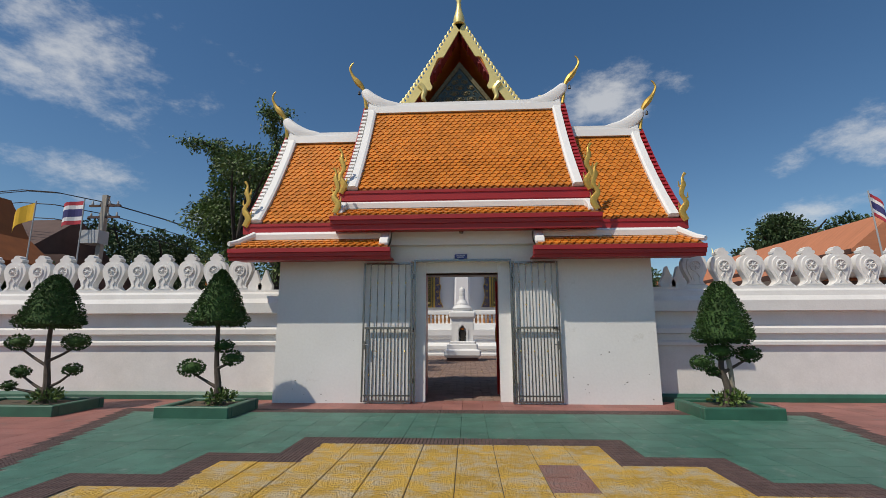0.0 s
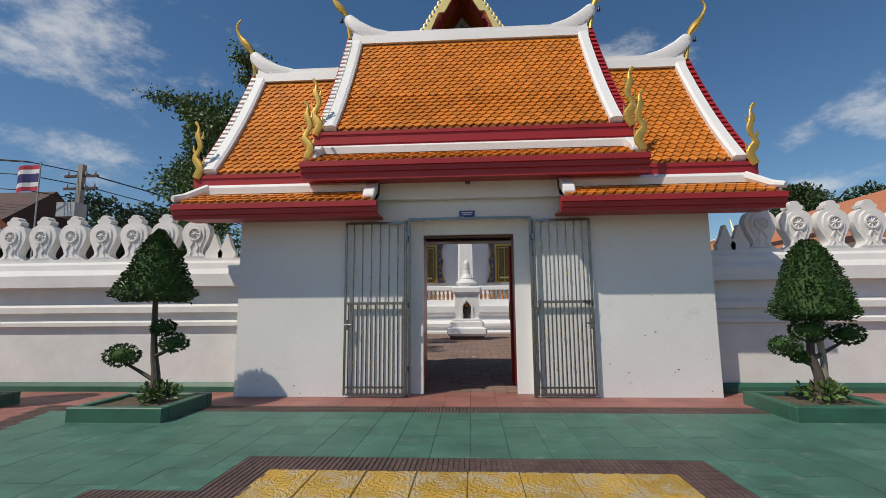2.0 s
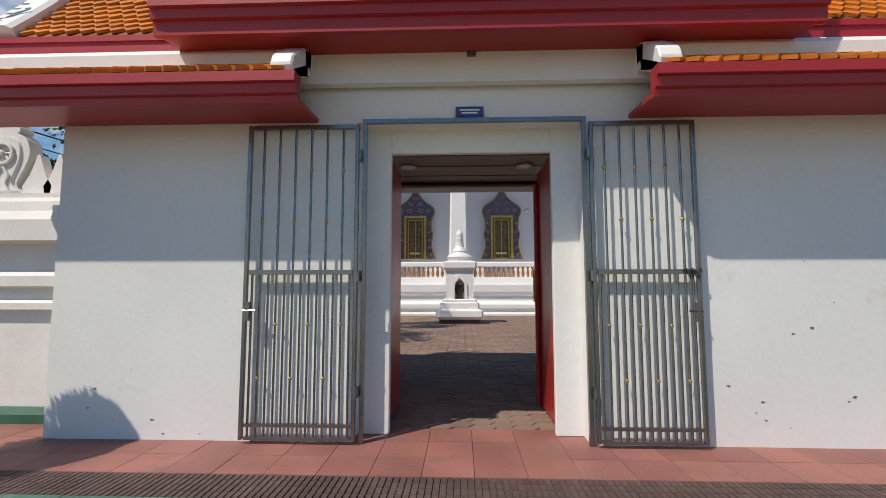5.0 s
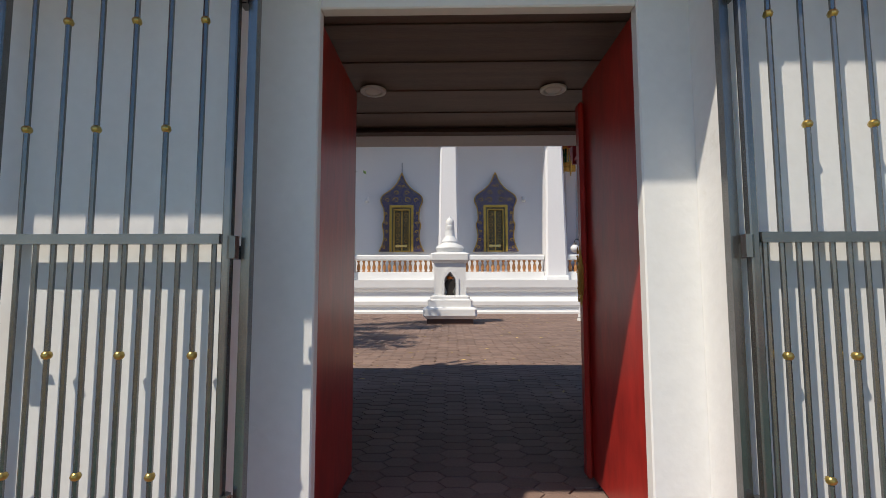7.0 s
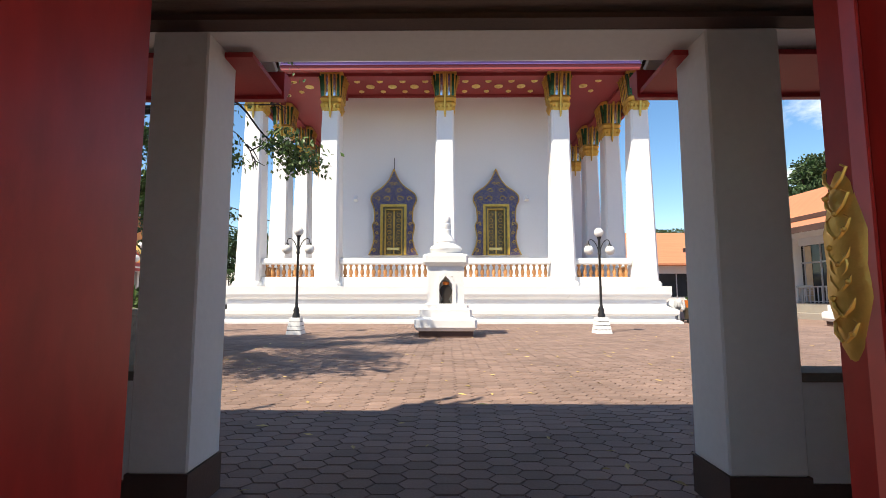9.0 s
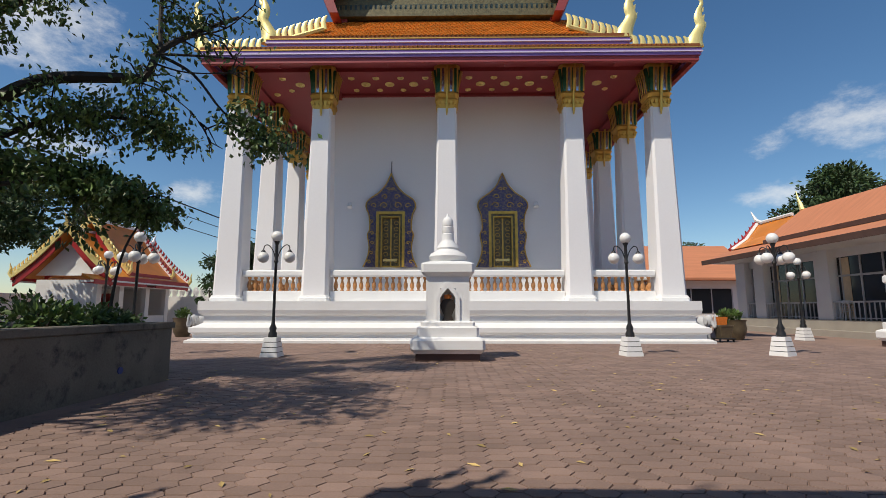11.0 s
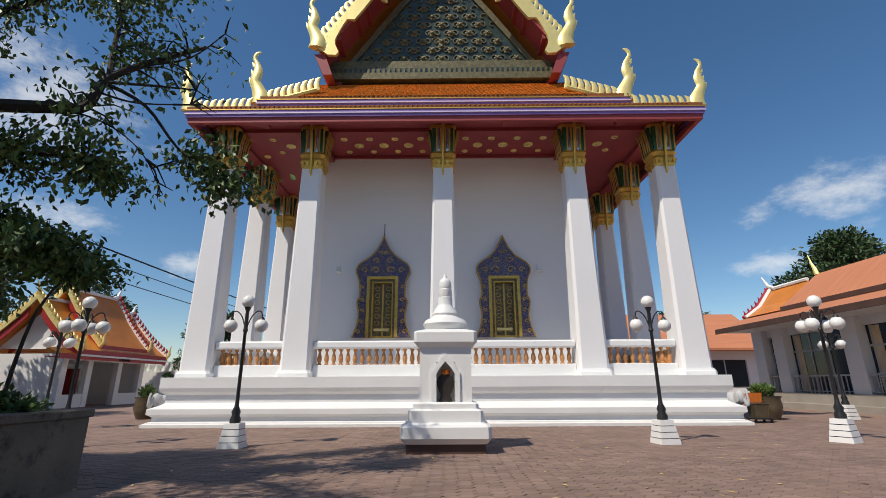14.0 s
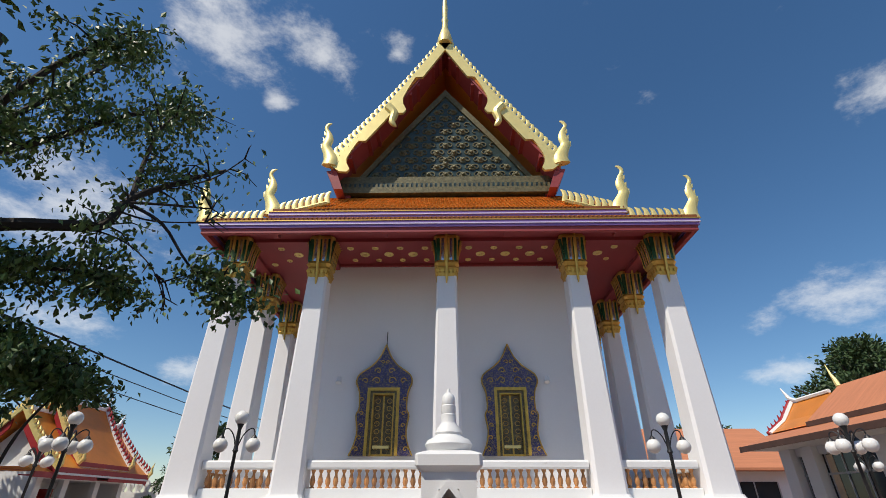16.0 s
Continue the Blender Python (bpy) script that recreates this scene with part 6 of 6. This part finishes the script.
elephant((10.85, 33.75, 0), 25)
elephant((-11.65, 34.2, 0), -25)
cart = thing("plant_trolley", (11.45, 33.2, 0), "low dark trolley carrying a brown planter and orange pot", "trolley")
cart.scale = (0.72, 0.72, 0.85)
part("deck", box(-0.5, -0.4, 0.14, 0.5, 0.4, 0.2), BLACK, cart, bevel=0.01)
for x in (-0.4, 0.4):
    for y in (-0.3, 0.3):
        part("wheel", tube([(x - 0.03, y, 0.07), (x + 0.03, y, 0.07)], 0.07, 12), BLACK, cart)
part("planter", squares([(0.3, 0.2), (0.4, 0.75), (0.43, 0.78), (0.43, 0.84), (0.36, 0.84), (0.34, 0.7)], cut=0.15), GLAZE, cart, "dark brown planter")
part("pot", squares([(0.22, 0.84), (0.28, 1.25), (0.24, 1.25), (0.2, 1.1)], at=(-0.12, 0, 0)), ORANGE, cart, "square orange pot")
leaves("plant", cart, [(0.2, 0.1, 1.25, 0.3, 0.3, 0.4)], 260, 0.22, LEAF2, 0.7, -1.4, "spiky green plant")
tb = thing("topiary_tree", (-12.4, 36.2, 0), "small potted topiary with round leaf balls", "tree")
part("trunk", tube([(0, 0, 0), (0.1, 0, 1.0), (0, 0, 2.2)], [0.06, 0.05, 0.03], 6), BARK, tb)
for x, z, r in ((0, 2.4, 0.33), (-0.45, 1.8, 0.2), (0.4, 1.6, 0.22), (0.3, 2.0, 0.16)):
    leaves("leaf_pad", tb, [(x, 0, z, r, r, r)], 420, 0.09, LEAF, 0.15, 0)
    part("branch", tube([(0.03, 0, z - 0.4), (x, 0, z)], 0.025, 5), BARK, tb)

# ---- far trees ----
def far_tree(at, h, r, n, size, name="background_tree", label="dense dark green tree beyond the wall"):
    t = thing(name, at, label, "tree", "background trees")
    bm = bmesh.new()
    limb(bm, [(0, 0, -0.1), (0.2, 0, h * 0.35), (0, 0.1, h * 0.75)], 0.035 * h, 0.01 * h)
    for k in range(5):
        a = k * 1.26
        limb(bm, [(0.1, 0, h * (0.3 + 0.06 * k)), (r * 0.4 * math.cos(a), r * 0.4 * math.sin(a), h * (0.5 + 0.06 * k)), (r * 0.75 * math.cos(a), r * 0.75 * math.sin(a), h * (0.6 + 0.07 * k))], 0.014 * h, 0.004 * h, 5)
    part("trunk", bm, DARKBARK, t)
    blobs = []
    for k in range(13):
        a = random.uniform(0, 6.28)
        q = random.random() ** 0.6
        z = h * random.uniform(0.42, 0.93)
        rr = r * (1.05 - 0.55 * abs(z / h - 0.62) / 0.35)
        blobs.append((q * rr * 0.75 * math.cos(a), q * rr * 0.75 * math.sin(a), z, r * random.uniform(0.28, 0.46), r * random.uniform(0.28, 0.46), h * random.uniform(0.08, 0.14)))
    leaves("crown", t, blobs, n, size, FARLEAF, 0.4, 0.2)


random.seed(5)
far_tree((-24.5, 36, 0), 9.8, 3.4, 9000, 0.26)
far_tree((-31, 40, 0), 12.0, 5.0, 6000, 0.36)
far_tree((-24.5, 24, 0), 6.2, 2.6, 4000, 0.22)
far_tree((-37, 60, 0), 13.0, 6.0, 6000, 0.4)
far_tree((-25, 66, 0), 9.5, 5.0, 5000, 0.4)
far_tree((-17, 68, 0), 7.5, 4.0, 3500, 0.4)
far_tree((43, 64, 0), 17.5, 8.0, 9000, 0.5)
far_tree((54, 66, 0), 17.0, 8.0, 8000, 0.5)
far_tree((33, 78, 0), 10.5, 6.0, 5000, 0.45)
far_tree((22, 80, 0), 9.5, 5.0, 4000, 0.45)
far_tree((29, 74, 0), 10.0, 6.0, 6000, 0.42)
far_tree((15, 84, 0), 9.0, 6.0, 5000, 0.45)
far_tree((6.9, 17.5, 0), 4.0, 1.3, 2500, 0.15)

# ---- flags ----
FRED = mat("flag_red", (0.45, 0.04, 0.06), 0.8, bump=0.05)
FWHITE = mat("flag_white", (0.75, 0.75, 0.77), 0.8, bump=0.05)
FBLUE = mat("flag_blue", (0.04, 0.04, 0.16), 0.8, bump=0.05)
FYELLOW = mat("flag_yellow", (0.72, 0.42, 0.03), 0.8, bump=0.05)


def flag(at, top, stripes, hang, label):
    f = thing("flag", at, label, "flag", "court flags")
    part("pole", tube([(0, 0, 0), (hang[2], 0, top)], [0.04, 0.025], 6), GREYP, f, "pale metal pole")
    w, h = hang[0], hang[1]
    z = top - 0.1
    for m, share in stripes:
        z1 = z - h * share
        rings = []
        for i in range(9):
            u = i / 8
            yy = 0.12 * math.sin(u * 7) * u
            drop = hang[3] * u * u
            rings.append([(hang[2] * z / top + w * u, yy - 0.006, z - drop), (hang[2] * z / top + w * u, yy + 0.006, z - drop), (hang[2] * z / top + w * u, yy + 0.006, z1 - drop), (hang[2] * z / top + w * u, yy - 0.006, z1 - drop)])
        part("stripe", loft(rings), m, f)
        z = z1


thai = ((FRED, 1 / 6), (FWHITE, 1 / 6), (FBLUE, 1 / 3), (FWHITE, 1 / 6), (FRED, 1 / 6))
flag((-16.1, 18, 0), 7.15, thai, (-0.95, 1.0, -0.05, 0.1), "striped red, white and blue flag on a pole")
flag((-18.35, 18, 0), 7.1, ((FYELLOW, 1.0),), (-0.95, 0.75, 0.05, 0.5), "plain yellow flag on a leaning pole")
flag((15.9, 18, 0), 6.9, thai, (0.55, 0.9, -0.35, 0.7), "striped red, white and blue flag hanging slack")

# ---- power pole with wires ----
pp = thing("power_pole", (-24.5, 29, 0), "grey concrete power pole with transformer and wires", "utility pole")
part("pole", box(-0.16, -0.16, 0, 0.16, 0.16, 10.8), FLOORC, pp)
for z in (9.2, 10.0):
    part("crossarm", box(-1.1, -0.06, z, 1.1, 0.06, z + 0.14), BROWN, pp)
    for x in (-0.9, -0.3, 0.3, 0.9):
        part("insulator", lathe([(0.05, z + 0.14), (0.08, z + 0.22), (0.04, z + 0.4)], 6, (x, 0, 0)), GREYP, pp)
part("transformer", box(-1.0, -0.5, 7.4, 0.2, 0.4, 8.3), GREYP, pp, "grey transformer box")
for k, (z, dy) in enumerate(((10.3, 0), (10.35, 0.4), (9.5, 0.1), (8.6, 0.2))):
    part("wire", tube(smooth_line([(-40, dy - 6, z + 2.6), (-12, dy - 1.5, z + 0.5), (0, dy, z), (5, dy + 30, z - 1.2), (9, dy + 80, z - 0.6)], 5), 0.03, 4), BLACK, pp)

# old shed and roofs over the wall
shed = thing("old_house", (-36, 30, 0), "dark old house with brown gabled roof behind the wall", "building")
part("wall", box(-6, -3, 0, 11, 3, 6.4), BROWN, shed)
part("roof", extrude_x([(-4.2, 6.2), (-4.2, 6.0), (4.2, 6.0), (4.2, 6.2), (0, 9.4)], -7, 9), BROWN, shed)
shr = thing("sala_roof", (-24.5, 20.5, 0), "small open pavilion with steep gilded gable", "building")
for x in (-2, 2):
    for y in (-1.5, 1.5):
        part("post", box(x - 0.15, y - 0.15, 0, x + 0.15, y + 0.15, 5), BROWN, shr)
part("roof", extrude_y([(-3.2, 4.9), (-2.9, 4.7), (2.9, 4.7), (3.2, 4.9), (1.4, 6.4), (0, 8.6), (-1.4, 6.4)], -2.2, 2.2), TILEBED, shr, "dark tiled gable roof")
for s in (-1, 1):
    part("bargeboard", tube([(s * 3.2, -2.25, 4.9), (s * 1.4, -2.25, 6.45), (0, -2.25, 8.7)], [0.16, 0.14, 0.1], 6), OLDGILT, shr, "gilt bargeboard")

rr = thing("clay_roof_hall", (31, 33, 0), "long hall with salmon tiled hip roof over the wall", "building")
part("wall", box(-9, -4, 0, 14, 6, 4.0), WHITE, rr)
part("roof", loft([[(-10.5, -5.5, 4.4), (16, -5.5, 4.4), (16, 7.5, 4.4), (-10.5, 7.5, 4.4)], [(2, 0.5, 9.4), (16, 0.5, 9.4), (16, 1.5, 9.4), (2, 1.5, 9.4)]]), CLAY, rr, "salmon clay roof")
part("eave_board", box(-10.6, -5.6, 4.1, 16, -5.4, 4.4), BROWN, rr)

# chipped and scuffed spots on the front plaster
CHIP = mat("chipped_plaster", (0.16, 0.15, 0.135), 0.9, var=0.3, scale=20)
random.seed(21)
for k in range(20):
    left = k % 3 == 0
    x = random.uniform(-4.2, -2.5) if left else random.uniform(2.2, 4.0)
    z = 0.06 + random.random() ** 2 * (0.5 if k < 13 else 2.6)
    r = random.uniform(0.004, 0.02)
    n = 7
    pts = [(x + r * random.uniform(0.6, 1.5) * math.cos(2 * math.pi * i / n), z + r * random.uniform(0.3, 0.8) * math.sin(2 * math.pi * i / n)) for i in range(n)]
    part("plaster_chip", extrude_y(pts, 10.447, 10.452), CHIP, gate)

# ---- paving of the forecourt ----
def ring_tile(name, color, color2):
    """Pressed tile with worn paint and concentric grooves about its own middle."""
    m = mat(name, color, 0.55, var=0.25, scale=2.2, bump=0.25, fine=30, dirt=color2, dirt_at=0.46, piece=0.12)
    n, l = m.node_tree.nodes, m.node_tree.links
    co = n.new("ShaderNodeTexCoord")
    wv = n.new("ShaderNodeTexWave")
    wv.wave_type, wv.rings_direction = "RINGS", "Z"
    wv.inputs["Scale"].default_value, wv.inputs["Distortion"].default_value, wv.inputs["Detail"].default_value, wv.inputs["Detail Scale"].default_value = 5.5, 5.0, 1.0, 6.0
    l.new(co.outputs["Object"], wv.inputs["Vector"])
    bp = n.new("ShaderNodeBump")
    bp.inputs["Strength"].default_value, bp.inputs["Distance"].default_value = 0.8, 0.018
    l.new(wv.outputs["Fac"], bp.inputs["Height"])
    l.new(bp.outputs[0], n["Principled BSDF"].inputs["Normal"])
    return m


YELLOW = ring_tile("yellow_tile", (0.56, 0.34, 0.05), (0.50, 0.40, 0.24))
ROSE = ring_tile("rose_tile", (0.30, 0.15, 0.12), (0.24, 0.15, 0.13))
GREENT = mat("green_tile", (0.055, 0.155, 0.115), 0.5, var=0.3, scale=2.6, bump=0.25, fine=55, dirt=(0.20, 0.25, 0.21), dirt_at=0.57, piece=0.12)
GREENS = mat("green_tile_field", (0.055, 0.155, 0.115), 0.5, var=0.3, scale=2.6, bump=0.25, fine=55, dirt=(0.20, 0.25, 0.21), dirt_at=0.57, island=0.12)
PINK = mat("pink_tile", (0.30, 0.125, 0.105), 0.6, var=0.25, scale=1.6, bump=0.2, fine=40, dirt=(0.20, 0.12, 0.105), dirt_at=0.56, island=0.12)
RIBS = mat("brown_rib_tile", (0.10, 0.062, 0.056), 0.7, var=0.3, scale=2, bump=0.2, island=0.15)
PAVER = mat("paver_piece", (0.235, 0.158, 0.128), 0.85, var=0.22, scale=0.8, bump=0.3, fine=50, piece=0.15, dirt=(0.17, 0.125, 0.108), dirt_at=0.6)
PAVERS = mat("paver_field", (0.235, 0.158, 0.128), 0.85, var=0.22, scale=0.8, bump=0.3, fine=50, island=0.15, dirt=(0.17, 0.125, 0.108), dirt_at=0.6)
JOINT = mat("sand_joint", (0.09, 0.09, 0.07), 0.95, var=0.3, scale=4)

court = tagged(part("pavement", box(-34, -14, -0.055, 34, 10.9, -0.012), JOINT), "forecourt of green, yellow and pink painted tiles", "pavement", kind="structure")


def tile_mesh(name, w, h, material, t=0.012, b=0.006):
    g = 0.0012
    x, y = w / 2 - g, h / 2 - g
    me = bpy.data.meshes.new(name)
    vs = [(-x, -y, -t), (x, -y, -t), (x, y, -t), (-x, y, -t), (-x + b, -y + b, 0), (x - b, -y + b, 0), (x - b, y - b, 0), (-x + b, y - b, 0)]
    me.from_pydata(vs, [], [(4, 5, 6, 7), (0, 1, 5, 4), (1, 2, 6, 5), (2, 3, 7, 6), (3, 0, 4, 7)])
    me.materials.append(material)
    return me


def half_width(y):
    """Stepped outline of the yellow field: left and right edge at y."""
    if y > 6.75:
        return None
    k = min(9, int((6.75 - y) / 0.955))
    return (-2.06 - 0.955 * min(k, 3), 1.76 + 0.955 * min(k, 3))


T = 0.4775
ym, rm = tile_mesh("yellow_tile", T - 0.004, T - 0.004, YELLOW), tile_mesh("rose_tile", T - 0.004, T - 0.004, ROSE)
for r in range(14):
    y = 6.75 - T / 2 - r * T
    a, b = half_width(y)
    n = round((b - a) / T)
    for c in range(n):
        x = a + T / 2 + c * T
        rose = 0.6 < x < 1.5 and 4.8 < y < 5.85
        o = new("yellow_tile" if not rose else "rose_tile", rm if rose else ym)
        o.parent, o.location = court, (x, y, random.uniform(-0.0015, 0.0015))


def left_edge(y):
    return -5.45 - (y - 5.7) * 0.33 if y > 5 else -5.3


def right_edge(y):
    return 5.62 + (y - 6.9) * 0.26 if y > 5 else 5.2


def zone(x, y):
    """Which paint a point of the forecourt carries."""
    if y > 9.66:
        return "pink" if y < 10.9 else "none"
    if x < left_edge(y) - 0.36 or x > right_edge(y) + 0.36:
        return "pink"
    if y > 9.22 or x < left_edge(y) or x > right_edge(y):
        return "rib"
    for dx, dy in ((0, 0), (0.42, 0), (-0.42, 0), (0, -0.4), (0.42, -0.4), (-0.42, -0.4)):
        e = half_width(y + dy)
        if e and e[0] < x + dx < e[1]:
            return "yellow" if (half_width(y) and half_width(y)[0] < x < half_width(y)[1]) else "rib"
    return "green"


def field(name, cells, material, t=0.012):
    verts, faces = [], []
    for x, y, w, h in cells:
        k = len(verts)
        b = min(0.0018, w * 0.2) if w > 0.06 else 0.006
        z = random.uniform(-0.0015, 0.0015)
        p, q = w / 2 - 0.001, h / 2 - 0.001
        verts += [(x - p, y - q, -t), (x + p, y - q, -t), (x + p, y + q, -t), (x - p, y + q, -t), (x - p + b, y - q + b, z), (x + p - b, y - q + b, z), (x + p - b, y + q - b, z), (x - p + b, y + q - b, z)]
        faces += [(k + 4, k + 5, k + 6, k + 7), (k, k + 1, k + 5, k + 4), (k + 1, k + 2, k + 6, k + 5), (k + 2, k + 3, k + 7, k + 6), (k + 3, k, k + 4, k + 7)]
    return raw(name, verts, faces, material, court, "stuff")


gm = tile_mesh("green_tile", 0.42, 0.42, GREENT, 0.012, 0.0018)
cells = {"green": [], "pink": [], "rib": []}
S = 0.105
count = 0
green_cells = {}
for i in range(-150, 150):
    for j in range(-130, 104):
        x, y = i * S + S / 2 - 0.13, j * S + S / 2
        z = zone(x, y)
        if z == "rib":
            for q in range(2):
                cells["rib"].append((x - S / 4 + q * S / 2, y, S / 2, S))
        elif z in ("green", "pink"):
            green_cells.setdefault((z, i // 4, j // 4), []).append((x, y))
for (z, a, b), pts in green_cells.items():
    xs_, ys_ = [p[0] for p in pts], [p[1] for p in pts]
    w, h = max(xs_) - min(xs_) + S, max(ys_) - min(ys_) + S
    x, y = (max(xs_) + min(xs_)) / 2, (max(ys_) + min(ys_)) / 2
    if len(pts) == 16:
        if z == "green" and count < 300 and abs(x) < 5:
            o = new("green_tile", gm)
            o.parent, o.location = court, (x, y, random.uniform(-0.0015, 0.0015))
            count += 1
        else:
            cells[z].append((x, y, w, h))
    else:
        cells[z] += [(p[0], p[1], S + 0.004, S + 0.004) for p in pts]
field("green_field", cells["green"], GREENS)
field("pink_field", cells["pink"], PINK)
field("rib_field", cells["rib"], RIBS, 0.02)
# ---- hexagonal pavers of the inner court ----
inner = tagged(part("pavement_inner", box(-60, 10.95, -0.055, 60, 75, -0.016), PAVERS), "inner court of reddish brown hexagonal pavers", "pavement", kind="structure")
HW, HH = 0.30, 0.185
def hexa(w, h, g):
    return [(-w * 0.5 + g, 0), (-w * 0.26, h * 0.5 - g), (w * 0.26, h * 0.5 - g), (w * 0.5 - g, 0), (w * 0.26, -h * 0.5 + g), (-w * 0.26, -h * 0.5 + g)]


big, small = hexa(HW, HH * 1.0, 0.005), hexa(HW, HH * 1.0, 0.011)
hv = [(x, y, -0.014) for x, y in big] + [(x, y, 0.0) for x, y in small]
hf = [(11, 10, 9, 8, 7, 6)] + [(i, i + 6, (i + 1) % 6 + 6, (i + 1) % 6) for i in range(6)]
me = bpy.data.meshes.new("paver")
me.from_pydata(hv, [], hf)
me.materials.append(PAVER)
verts, faces, count = [], [], 0
for j in range(240):
    for i in range(-62, 66):
        x = i * HW * 0.76
        y = 11.0 + j * HH + (HH / 2 if i % 2 else 0)
        if y > 32.0 + (0 if abs(x) < 11.4 else 6) or (x < -5.45 and 14.55 < y < 22.3) or (y < 14.2 and not -4 < x < 3.8):
            continue
        z = random.uniform(-0.003, 0.003)
        if count < 300 and abs(x + 0.2) < 1.9 and 13.8 < y < 19:
            o = new("paver", me)
            o.parent, o.location = inner, (x, y, z)
            count += 1
        else:
            k = len(verts)
            verts += [(x + a, y + b, c + z) for a, b, c in hv]
            faces += [tuple(k + q for q in f) for f in hf]
raw("paver_field", verts, faces, PAVERS, inner, "stuff")

# fallen leaves
DRY = mat("dry_leaf", (0.46, 0.33, 0.13), 0.8, var=0.3, island=0.5, bump=0)
random.seed(9)
verts, faces = [], []
for _ in range(420):
    x, y = random.uniform(-6, 10), random.uniform(14, 30) ** 1.0
    a, s = random.uniform(0, 6.28), random.uniform(0.035, 0.075)
    k = len(verts)
    c, d = math.cos(a), math.sin(a)
    verts += [(x - c * s, y - d * s, 0.006), (x + d * s * 0.35, y - c * s * 0.35, 0.018), (x + c * s, y + d * s, 0.012), (x - d * s * 0.35, y + c * s * 0.35, 0.01)]
    faces += [(k, k + 1, k + 2), (k, k + 2, k + 3)]
tagged(raw("fallen_leaves", verts, faces, DRY, None), "scattered dry yellow leaves on the pavers", "leaves", kind="stuff")
